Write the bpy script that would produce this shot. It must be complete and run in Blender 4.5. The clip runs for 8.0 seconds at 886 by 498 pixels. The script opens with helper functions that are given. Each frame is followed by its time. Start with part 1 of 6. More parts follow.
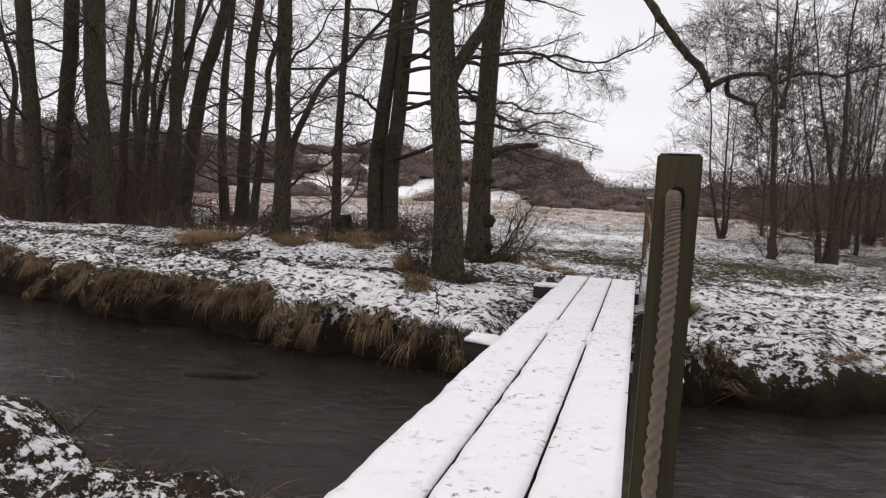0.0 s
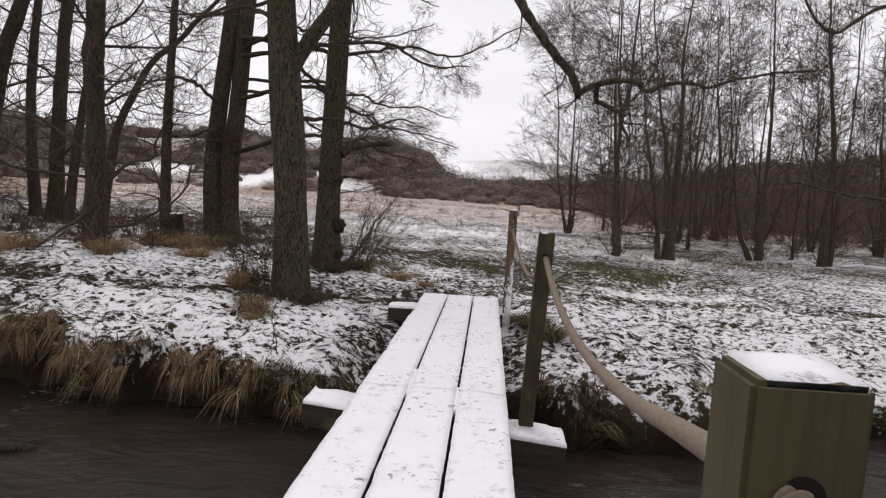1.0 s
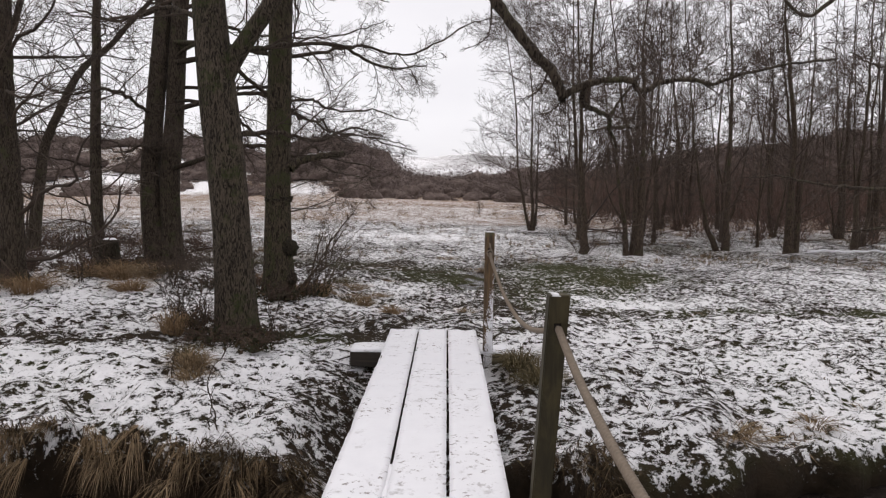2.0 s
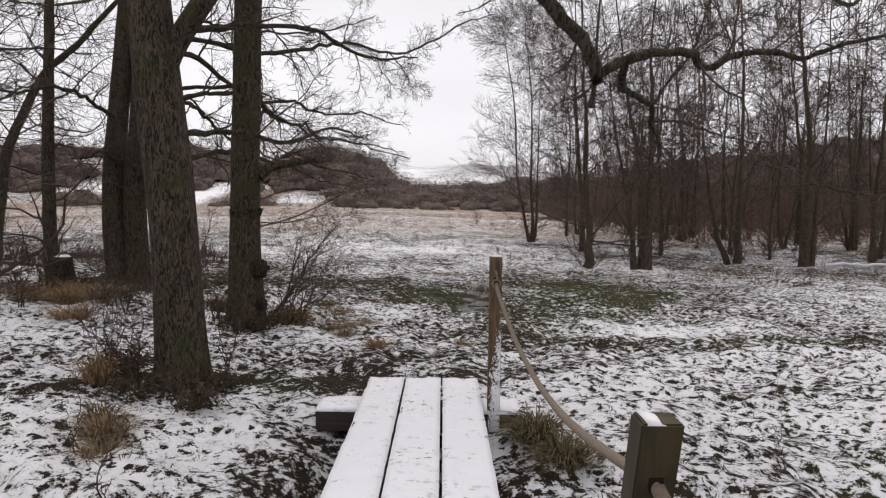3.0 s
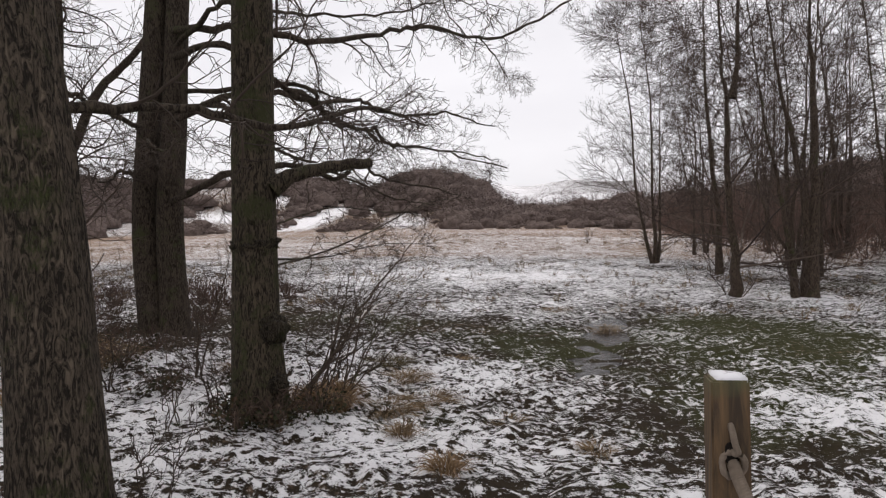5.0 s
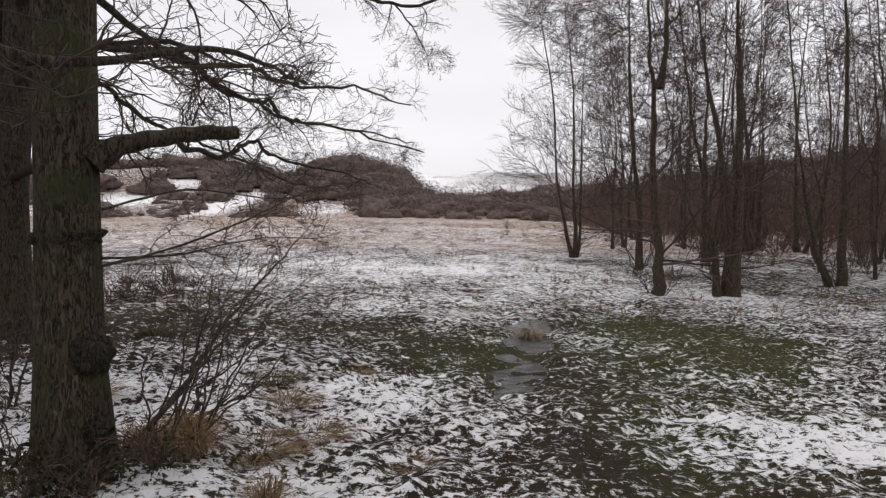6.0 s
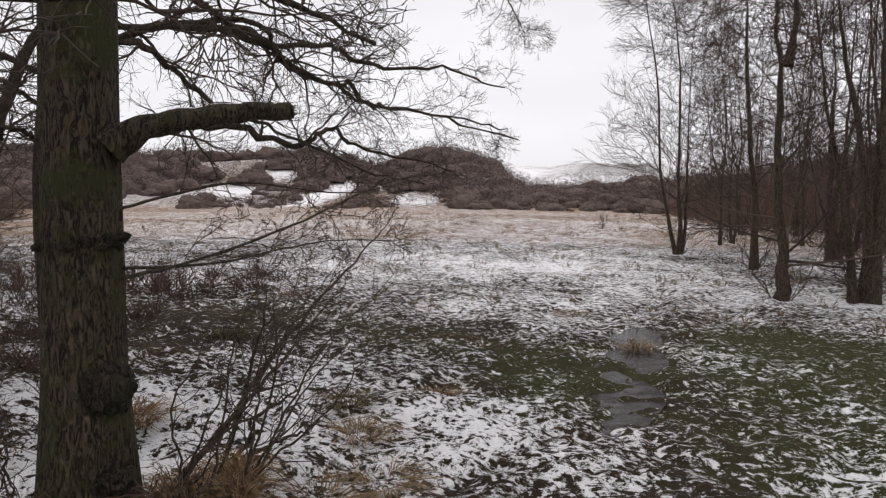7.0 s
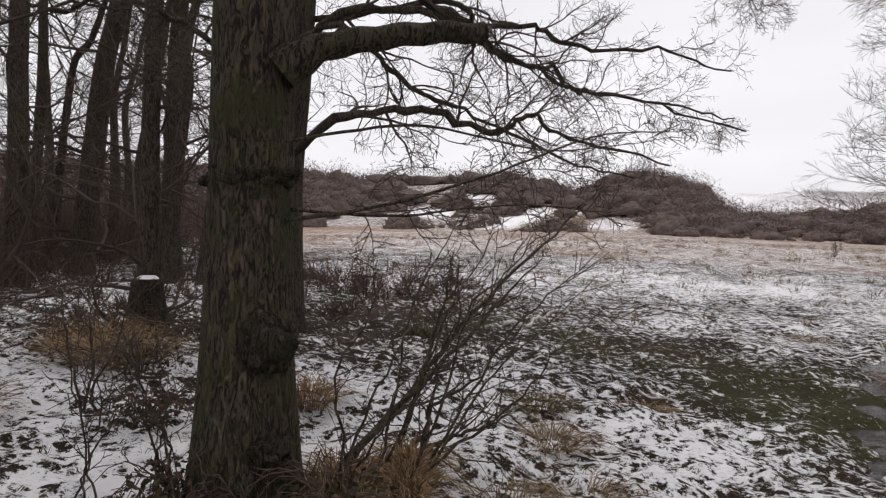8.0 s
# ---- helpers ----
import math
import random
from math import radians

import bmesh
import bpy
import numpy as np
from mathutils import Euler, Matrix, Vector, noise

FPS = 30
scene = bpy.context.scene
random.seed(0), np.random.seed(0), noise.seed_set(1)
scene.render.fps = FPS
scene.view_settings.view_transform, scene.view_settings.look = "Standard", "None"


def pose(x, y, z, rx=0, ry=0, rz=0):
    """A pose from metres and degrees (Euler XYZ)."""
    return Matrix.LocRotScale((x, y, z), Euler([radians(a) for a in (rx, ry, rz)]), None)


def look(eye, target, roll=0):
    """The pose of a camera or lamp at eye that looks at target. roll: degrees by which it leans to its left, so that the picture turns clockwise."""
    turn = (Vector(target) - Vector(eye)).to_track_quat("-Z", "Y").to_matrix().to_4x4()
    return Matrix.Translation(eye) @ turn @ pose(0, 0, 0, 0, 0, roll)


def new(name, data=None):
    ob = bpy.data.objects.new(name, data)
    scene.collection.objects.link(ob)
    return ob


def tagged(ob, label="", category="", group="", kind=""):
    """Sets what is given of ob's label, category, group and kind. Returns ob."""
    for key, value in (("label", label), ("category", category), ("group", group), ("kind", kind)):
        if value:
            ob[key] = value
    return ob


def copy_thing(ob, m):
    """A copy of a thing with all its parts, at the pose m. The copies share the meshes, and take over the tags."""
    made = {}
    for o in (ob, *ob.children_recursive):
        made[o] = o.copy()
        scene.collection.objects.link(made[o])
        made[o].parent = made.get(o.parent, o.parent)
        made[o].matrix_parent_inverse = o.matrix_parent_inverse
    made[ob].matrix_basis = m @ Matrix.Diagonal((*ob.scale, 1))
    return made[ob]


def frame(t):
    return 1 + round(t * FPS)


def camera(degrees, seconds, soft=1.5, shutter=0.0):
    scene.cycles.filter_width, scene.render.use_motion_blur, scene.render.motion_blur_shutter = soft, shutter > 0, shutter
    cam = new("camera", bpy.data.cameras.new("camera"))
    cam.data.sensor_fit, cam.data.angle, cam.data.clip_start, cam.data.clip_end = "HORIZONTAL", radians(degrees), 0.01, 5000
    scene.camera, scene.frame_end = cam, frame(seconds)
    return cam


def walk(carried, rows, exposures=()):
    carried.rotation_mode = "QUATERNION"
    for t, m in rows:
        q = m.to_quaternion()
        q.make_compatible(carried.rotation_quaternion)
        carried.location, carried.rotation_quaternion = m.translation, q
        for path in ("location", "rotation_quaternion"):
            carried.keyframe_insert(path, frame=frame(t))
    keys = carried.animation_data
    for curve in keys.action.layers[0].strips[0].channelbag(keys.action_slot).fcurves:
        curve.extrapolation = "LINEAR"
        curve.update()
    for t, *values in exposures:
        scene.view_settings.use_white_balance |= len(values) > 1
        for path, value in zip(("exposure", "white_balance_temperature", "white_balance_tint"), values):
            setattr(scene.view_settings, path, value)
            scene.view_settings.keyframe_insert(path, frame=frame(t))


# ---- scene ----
cam = camera(65.5, 8.0, 1.2)
PATH = [
    (0, (0.442, -0.969, 0.918), (-0.102, 0.95, 0.774), 2.4),
    (0.5, (0.332, -0.463, 0.914), (0.126, 1.525, 0.838), 5.0),
    (1, (0.271, 0.035, 1.156), (0.145, 2.025, 1.0), 3.0),
    (1.5, (0.129, 0.566, 1.295), (0.069, 2.557, 1.108), 0.8),
    (1.7, (0.131, 0.744, 1.365), (0.114, 2.736, 1.187), 0.4),
    (3, (0.156, 2.533, 1.424), (0.155, 4.529, 1.288), 0.3),
    (3.5, (0.194, 3.286, 1.407), (0.263, 5.281, 1.289), 0.2),
    (4, (0.144, 4.162, 1.421), (0.026, 6.156, 1.324), -0.5),
    (4.2, (0.089, 4.524, 1.417), (-0.111, 6.511, 1.314), -1.1),
    (5.3, (0.134, 6.234, 1.421), (-0.178, 8.208, 1.353), -1.5),
    (5.5, (0.128, 6.524, 1.408), (-0.156, 8.502, 1.325), -1.5),
    (6, (0.129, 7.177, 1.441), (0.051, 9.172, 1.331), -0.2),
    (6.5, (0.118, 7.843, 1.469), (-0.064, 9.831, 1.344), -1.0),
    (7, (-0.008, 8.28, 1.486), (-0.344, 10.246, 1.351), 0.0),
    (7.5, (-0.103, 8.646, 1.276), (-0.603, 10.58, 1.174), 1.0),
    (8, (-0.238, 8.972, 1.09), (-1.112, 10.769, 1.024), 1.2),
]
walk(cam, [(t, look(eye, target, roll)) for t, eye, target, roll in PATH])

# ---------------------------------------------------------------- world, sun
world = bpy.data.worlds.new("overcast_sky")
scene.world = world
world.use_nodes = True
wn, wl = world.node_tree.nodes, world.node_tree.links
wn.clear()
w_sky = wn.new("ShaderNodeTexSky")
w_sky.sky_type, w_sky.sun_disc = "NISHITA", False
w_sky.sun_elevation, w_sky.sun_rotation = radians(65.8), radians(-33.7)
w_dim = wn.new("ShaderNodeVectorMath")
w_dim.operation = "SCALE"
w_dim.inputs["Scale"].default_value = 0.10
wl.new(w_sky.outputs[0], w_dim.inputs[0])
w_co = wn.new("ShaderNodeTexCoord")
w_map = wn.new("ShaderNodeMapping")
w_map.inputs["Scale"].default_value = (1.2, 1.2, 4.0)
wl.new(w_co.outputs["Generated"], w_map.inputs[0])
w_noise = wn.new("ShaderNodeTexNoise")
w_noise.inputs["Scale"].default_value, w_noise.inputs["Detail"].default_value = 1.6, 5
wl.new(w_map.outputs[0], w_noise.inputs["Vector"])
w_ramp = wn.new("ShaderNodeValToRGB")
w_ramp.color_ramp.elements[0].position, w_ramp.color_ramp.elements[0].color = 0.3, (0.83, 0.808, 0.845, 1)
w_ramp.color_ramp.elements[1].position, w_ramp.color_ramp.elements[1].color = 0.75, (0.98, 0.953, 0.985, 1)
wl.new(w_noise.outputs[0], w_ramp.inputs[0])
w_mix = wn.new("ShaderNodeMix")
w_mix.data_type = "RGBA"
w_mix.inputs[0].default_value = 0.96
wl.new(w_dim.outputs[0], w_mix.inputs[6])
wl.new(w_ramp.outputs[0], w_mix.inputs[7])
w_bg = wn.new("ShaderNodeBackground")
w_bg.inputs["Strength"].default_value = 1.05
wl.new(w_mix.outputs[2], w_bg.inputs["Color"])
w_out = wn.new("ShaderNodeOutputWorld")
wl.new(w_bg.outputs[0], w_out.inputs["Surface"])

sun = new("sun", bpy.data.lights.new("sun", "SUN"))
sun.data.energy, sun.data.angle, sun.data.color = 1.0, radians(25), (1.0, 0.96, 0.9)
sun.matrix_world = look((-4, 6, 16), (0, 0, 0))


# ---------------------------------------------------------------- materials
class Net:
    """A node material, built step by step."""

    def __init__(self, name):
        self.m = bpy.data.materials.new(name)
        self.m.use_nodes = True
        self.n, self.l = self.m.node_tree.nodes, self.m.node_tree.links
        self.p = self.n["Principled BSDF"]
        co = self.n.new("ShaderNodeTexCoord")
        self.obj = co.outputs["Object"]

    def put(self, sock, v):
        if isinstance(v, (int, float)):
            sock.default_value = v
        elif isinstance(v, tuple):
            sock.default_value = (*v, 1.0) if len(v) == 3 and sock.type == "RGBA" else v
        else:
            self.l.new(v, sock)

    def scaled(self, s, vec=None):
        mp = self.n.new("ShaderNodeMapping")
        mp.inputs["Scale"].default_value = s
        self.l.new(vec or self.obj, mp.inputs[0])
        return mp.outputs[0]

    def noise(self, scale, detail=4, rough=0.55, vec=None, warp=0.0):
        t = self.n.new("ShaderNodeTexNoise")
        t.inputs["Scale"].default_value, t.inputs["Detail"].default_value = scale, detail
        t.inputs["Roughness"].default_value, t.inputs["Distortion"].default_value = rough, warp
        self.l.new(vec or self.obj, t.inputs["Vector"])
        return t.outputs[0]

    def cells(self, scale, vec=None, feature="F1"):
        t = self.n.new("ShaderNodeTexVoronoi")
        t.feature = feature
        t.inputs["Scale"].default_value = scale
        self.l.new(vec or self.obj, t.inputs["Vector"])
        return t.outputs["Distance"]

    def calc(self, op, a, b=0.0, clamp=False):
        t = self.n.new("ShaderNodeMath")
        t.operation, t.use_clamp = op, clamp
        self.put(t.inputs[0], a)
        self.put(t.inputs[1], b)
        return t.outputs[0]

    def step(self, v, lo, hi, a=0.0, b=1.0):
        t = self.n.new("ShaderNodeMapRange")
        t.interpolation_type = "SMOOTHSTEP"
        self.put(t.inputs[0], v)
        for i, x in enumerate((lo, hi, a, b)):
            self.put(t.inputs[i + 1], x)
        return t.outputs[0]

    def mix(self, f, a, b):
        t = self.n.new("ShaderNodeMix")
        t.data_type = "RGBA"
        self.put(t.inputs[0], f)
        self.put(t.inputs[6], a)
        self.put(t.inputs[7], b)
        return t.outputs[2]

    def attr(self, name):
        t = self.n.new("ShaderNodeAttribute")
        t.attribute_name = name
        return t.outputs["Fac"]

    def island(self):
        return self.n.new("ShaderNodeNewGeometry").outputs["Random Per Island"]

    def upward(self):
        g = self.n.new("ShaderNodeNewGeometry")
        x = self.n.new("ShaderNodeSeparateXYZ")
        self.l.new(g.outputs["Normal"], x.inputs[0])
        return x.outputs[2]

    def done(self, colour, rough=0.8, bump=None, strength=0.4, distance=0.01, **more):
        self.put(self.p.inputs["Base Color"], colour)
        self.put(self.p.inputs["Roughness"], rough)
        for k, v in more.items():
            self.put(self.p.inputs[k], v)
        if bump is not None:
            b = self.n.new("ShaderNodeBump")
            b.inputs["Strength"].default_value, b.inputs["Distance"].default_value = strength, distance
            self.l.new(bump, b.inputs["Height"])
            self.l.new(b.outputs[0], self.p.inputs["Normal"])
        return self.m




def make_ground():
    k = Net("snowy_turf")
    clod = k.noise(8.5, 6, 0.68, warp=0.4)
    tuft = k.noise(1.0, 5, 0.66, k.scaled((14.0, 16.0, 15.0)), 0.3)
    hole = k.cells(9.5, k.scaled((1.0, 1.15, 1.0)))
    speck = k.noise(66, 6, 0.80)
    blade = k.noise(1.0, 5, 0.7, k.scaled((34.0, 44.0, 36.0)), 0.35)
    isle = k.noise(1.15, 4, 0.6, warp=0.4)
    far = k.noise(0.33, 5, 0.6)
    v = k.calc("ADD", k.calc("MULTIPLY", clod, 0.58), k.calc("MULTIPLY", tuft, 0.42))
    v = k.calc("ADD", v, k.calc("MULTIPLY", k.calc("SUBTRACT", k.step(hole, 0.05, 0.50), 0.6), 0.10))
    v = k.calc("ADD", v, k.calc("MULTIPLY", k.calc("SUBTRACT", far, 0.5), 0.14))
    v = k.calc("ADD", v, k.calc("MULTIPLY", k.calc("SUBTRACT", isle, 0.5), 0.24))
    v = k.calc("ADD", k.calc("MULTIPLY", k.calc("SUBTRACT", v, 0.5), 2.1), 0.5)
    cover = k.attr("cover")
    edge = k.calc("SUBTRACT", 0.88, k.calc("MULTIPLY", cover, 0.68))
    share = k.step(v, k.calc("SUBTRACT", edge, 0.27), k.calc("ADD", edge, 0.27))
    fine = k.calc("ADD", k.calc("MULTIPLY", speck, 0.5), k.calc("MULTIPLY", blade, 0.5))
    fine = k.calc("ADD", k.calc("MULTIPLY", k.calc("SUBTRACT", fine, 0.5), 3.3), 0.5)
    gap = k.calc("SUBTRACT", 0.96, k.calc("MULTIPLY", share, 0.88))
    snow = k.step(fine, k.calc("SUBTRACT", gap, 0.10), k.calc("ADD", gap, 0.11))
    snow = k.calc("MULTIPLY", snow, k.step(cover, 0.02, 0.12))
    soil = k.mix(k.noise(9, 4), (0.009, 0.007, 0.005), (0.055, 0.038, 0.024))
    grass = k.mix(blade, (0.008, 0.010, 0.005), (0.078, 0.076, 0.030))
    straw = k.mix(blade, (0.12, 0.080, 0.054), (0.42, 0.295, 0.215))
    low = k.mix(k.step(k.calc("ADD", k.attr("green"), k.calc("SUBTRACT", isle, 0.5)), 0.15, 0.55), soil, grass)
    dry = k.calc("ADD", k.attr("straw"), k.calc("MULTIPLY", k.calc("SUBTRACT", tuft, 0.5), 1.6))
    low = k.mix(k.step(dry, 0.35, 0.8), low, straw)
    white = k.mix(k.noise(12, 5), (0.84, 0.825, 0.84), (0.96, 0.945, 0.955))
    col = k.mix(snow, low, white)
    rough = k.step(snow, 0, 1, 0.88, 0.65)
    h = k.calc("ADD", k.calc("MULTIPLY", snow, 0.40), k.calc("MULTIPLY", speck, 0.3))
    h = k.calc("ADD", h, k.calc("MULTIPLY", clod, 0.8))
    h = k.calc("ADD", h, k.calc("MULTIPLY", tuft, 0.6))
    h = k.calc("ADD", h, k.calc("MULTIPLY", blade, 0.22))
    return k.done(col, rough, h, 1.0, 0.045, **{"Specular IOR Level": 0.12})


def make_bark(name, dark, light, moss, moss_amount, sx=26.0, relief=0.02):
    k = Net(name)
    a = k.noise(1.0, 6, 0.65, k.scaled((sx, sx, sx * 0.27)), 1.5)
    b = k.noise(1.0, 4, 0.6, k.scaled((sx * 2.6, sx * 2.6, sx * 0.9)), 0.4)
    g = k.noise(2.6, 6, 0.7)
    f = k.calc("ADD", k.calc("MULTIPLY", k.step(a, 0.36, 0.62), 0.75), k.calc("MULTIPLY", b, 0.4))
    col = k.mix(k.step(f, 0.15, 1.0), dark, light)
    spot = k.calc("ADD", g, k.calc("MULTIPLY", b, 0.3))
    col = k.mix(k.step(spot, 0.80 - moss_amount, 0.98 - moss_amount), col, moss)
    return k.done(col, 0.9, f, 0.9, relief, **{"Specular IOR Level": 0.2})


def make_snow_sheet():
    k = Net("fresh_snow")
    n1, n2 = k.noise(7, 5, 0.6), k.noise(38, 4, 0.6)
    where = k.step(k.noise(1.7, 3), 0.44, 0.58)
    speck = k.calc("MULTIPLY", where, k.step(k.noise(19, 6, 0.72), 0.56, 0.63))
    smear = k.calc("MULTIPLY", k.step(k.noise(7.5, 5, 0.7), 0.57, 0.72), 0.50)
    dirt = k.calc("MAXIMUM", k.calc("MULTIPLY", speck, 0.9), smear)
    col = k.mix(dirt, k.mix(n1, (0.71, 0.70, 0.73), (0.81, 0.80, 0.82)), (0.17, 0.14, 0.125))
    h = k.calc("ADD", k.calc("MULTIPLY", n1, 0.7), k.calc("MULTIPLY", n2, 0.3))
    return k.done(col, 0.6, h, 0.5, 0.012)


def make_wood(name, dark, light, green=0.0, along=(30, 30, 2.2)):
    k = Net(name)
    g = k.noise(1.0, 6, 0.65, k.scaled(along), 0.6)
    st = k.noise(3.1, 4)
    col = k.mix(k.step(g, 0.3, 0.7), dark, light)
    col = k.mix(k.step(st, 0.62 - green, 0.8 - green), col, (0.10, 0.11, 0.05))
    return k.done(col, 0.8, g, 0.35, 0.004)


def make_water():
    k = Net("dark_stream_water")
    r1, r2 = k.noise(1.0, 5, 0.6, k.scaled((2.6, 4.2, 1.0)), 1.6), k.noise(11.0, 4, 0.6, None, 0.8)
    bed = k.mix(k.noise(1.3, 5), (0.008, 0.006, 0.005), (0.036, 0.028, 0.024))
    drift = k.step(k.noise(0.9, 3), 0.50, 0.62)
    fleck = k.step(k.noise(1.0, 7, 0.78, k.scaled((4.0, 13.0, 1.0)), 1.4), 0.58, 0.66)
    col = k.mix(k.calc("MULTIPLY", k.calc("MULTIPLY", drift, fleck), 0.55), bed, (0.42, 0.40, 0.39))
    h = k.calc("ADD", r1, k.calc("MULTIPLY", r2, 0.16))
    return k.done(col, 0.14, h, 0.42, 0.05, **{"IOR": 1.33, "Specular IOR Level": 0.21})


def make_varied(name, a, b, c, rough=0.85):
    """A material whose colour differs from piece to piece."""
    k = Net(name)
    i = k.island()
    col = k.mix(k.step(i, 0.0, 0.6), a, b)
    col = k.mix(k.step(i, 0.6, 1.0), col, c)
    col = k.mix(k.calc("MULTIPLY", k.noise(9, 3), 0.5), col, a)
    return k.done(col, rough, **{"Specular IOR Level": 0.2})


def make_rope():
    k = Net("rope_fibre")
    g = k.noise(90, 4)
    col = k.mix(g, (0.095, 0.073, 0.053), (0.25, 0.197, 0.150))
    return k.done(col, 0.9, g, 0.5, 0.002)


GROUND = make_ground()
BARK_OLD = make_bark("furrowed_mossy_bark", (0.018, 0.014, 0.010), (0.120, 0.094, 0.064), (0.064, 0.066, 0.028), 0.18, 40, 0.03)
BARK_FORK = make_bark("furrowed_brown_bark", (0.020, 0.016, 0.012), (0.142, 0.112, 0.082), (0.062, 0.070, 0.026), 0.13, 40, 0.03)
BARK_PLAIN = make_bark("grey_brown_bark", (0.020, 0.015, 0.011), (0.092, 0.072, 0.053), (0.064, 0.066, 0.030), 0.12, 34, 0.012)
BARK_DARK = make_bark("dark_alder_bark", (0.028, 0.020, 0.015), (0.105, 0.078, 0.057), (0.055, 0.058, 0.025), 0.12, 34, 0.012)
BARK_BURR = make_bark("dark_burr_bark", (0.012, 0.010, 0.007), (0.070, 0.056, 0.038), (0.034, 0.038, 0.014), 0.15, 40, 0.03)
TWIG = make_varied("twig_bark", (0.045, 0.034, 0.027), (0.070, 0.052, 0.041), (0.105, 0.078, 0.060))
TWIG_PALE = make_varied("alder_twig_bark", (0.055, 0.041, 0.034), (0.086, 0.064, 0.052), (0.125, 0.095, 0.076))
BRUSH = make_varied("brown_brushwood", (0.080, 0.054, 0.045), (0.150, 0.099, 0.080), (0.215, 0.145, 0.113))
THICKET = make_varied("dark_thicket", (0.050, 0.034, 0.027), (0.095, 0.063, 0.049), (0.150, 0.100, 0.076))
FAR_BRUSH = make_varied("distant_brushwood", (0.105, 0.080, 0.073), (0.160, 0.124, 0.112), (0.225, 0.178, 0.160))
def make_scrub():
    k = Net("dense_distant_scrub")
    a, b = k.noise(1.1, 6, 0.75), k.noise(0.05, 4)
    col = k.mix(k.step(a, 0.36, 0.66), (0.080, 0.060, 0.054), (0.190, 0.146, 0.130))
    col = k.mix(k.calc("MULTIPLY", b, 0.5), col, (0.115, 0.090, 0.076))
    return k.done(col, 0.95, a, 0.7, 0.4, **{"Specular IOR Level": 0.1})


SCRUB = make_scrub()
STRAW = make_varied("dead_grass", (0.10, 0.068, 0.038), (0.24, 0.165, 0.095), (0.40, 0.30, 0.19))
BLADES = make_varied("dull_green_grass", (0.022, 0.022, 0.010), (0.062, 0.054, 0.024), (0.18, 0.130, 0.075))
BRAMBLE = make_varied("bramble_leaf", (0.020, 0.024, 0.011), (0.050, 0.044, 0.022), (0.10, 0.055, 0.03))
BANK_GRASS = make_varied("brown_bank_grass", (0.018, 0.012, 0.007), (0.070, 0.046, 0.025), (0.19, 0.135, 0.075))
SHEET = make_snow_sheet()
WOOD_POST = make_wood("damp_green_timber", (0.022, 0.017, 0.006), (0.060, 0.046, 0.017), 0.02, (18, 18, 1.6))
WOOD_OLD = make_wood("weathered_grey_timber", (0.035, 0.028, 0.020), (0.130, 0.100, 0.068), 0.05)
WOOD_RUST = make_wood("orange_brown_timber", (0.034, 0.022, 0.012), (0.165, 0.100, 0.046), 0.03)
WOOD_PLANK = make_wood("dark_wet_plank", (0.030, 0.022, 0.016), (0.095, 0.070, 0.048), 0.02, (30, 2.2, 30))
# Crossbeam wood: plank colour darkened, with the shade under the deck painted in.
WOOD_SHADED = make_wood("dark_shaded_timber", (0.012, 0.009, 0.007), (0.045, 0.033, 0.023), 0.02, (2.2, 30, 30))
WATER = make_water()
ROPE = make_rope()


# ---------------------------------------------------------------- helpers
def mesh_of(name, verts, faces, material, smooth=False):
    me = bpy.data.meshes.new(name)
    verts, faces = np.asarray(verts, float), np.asarray(faces, int)
    k = faces.shape[1]
    me.vertices.add(len(verts))
    me.vertices.foreach_set("co", verts.ravel())
    me.loops.add(faces.size)
    me.loops.foreach_set("vertex_index", faces.ravel())
    me.polygons.add(len(faces))
    me.polygons.foreach_set("loop_start", np.arange(0, faces.size, k))
    me.polygons.foreach_set("loop_total", np.full(len(faces), k))
    me.polygons.foreach_set("use_smooth", np.full(len(faces), smooth))
    me.update()
    me.validate()
    me.materials.append(material)
    return me


def thing(name, label, category, group="", kind="", at=(0, 0, 0)):
    ob = new(name)
    ob.location = at
    return tagged(ob, label, category, group, kind)


def part(name, bm, material, parent, label=""):
    """Links a bmesh, or a ready mesh, as one object under a thing or a part."""
    if isinstance(bm, bmesh.types.BMesh):
        me = bpy.data.meshes.new(name)
        bm.to_mesh(me)
        bm.free()
        me.materials.append(material)
    else:
        me = bm
    ob = new(name, me)
    ob.parent = parent
    return tagged(ob, label) if label else ob


def box(lo, hi, bevel=0.006, jitter=0.0, cuts=0):
    bm = bmesh.new()
    bmesh.ops.create_cube(bm, size=1.0)
    lo, hi = Vector(lo), Vector(hi)
    for v in bm.verts:
        v.co = Vector([(a + b) / 2 + c * (b - a) for a, b, c in zip(lo, hi, v.co)])
    if bevel:
        bmesh.ops.bevel(bm, geom=bm.edges[:], offset=bevel, segments=2, affect="EDGES")
    if cuts:
        bmesh.ops.subdivide_edges(bm, edges=[e for e in bm.edges if e.calc_length() > 0.25], cuts=cuts, use_grid_fill=True)
    if jitter:
        for v in bm.verts:
            v.co += Vector([random.uniform(-jitter, jitter) for _ in range(3)])
    return bm


def unit(a):
    return a / np.maximum(np.linalg.norm(a, axis=-1, keepdims=True), 1e-9)


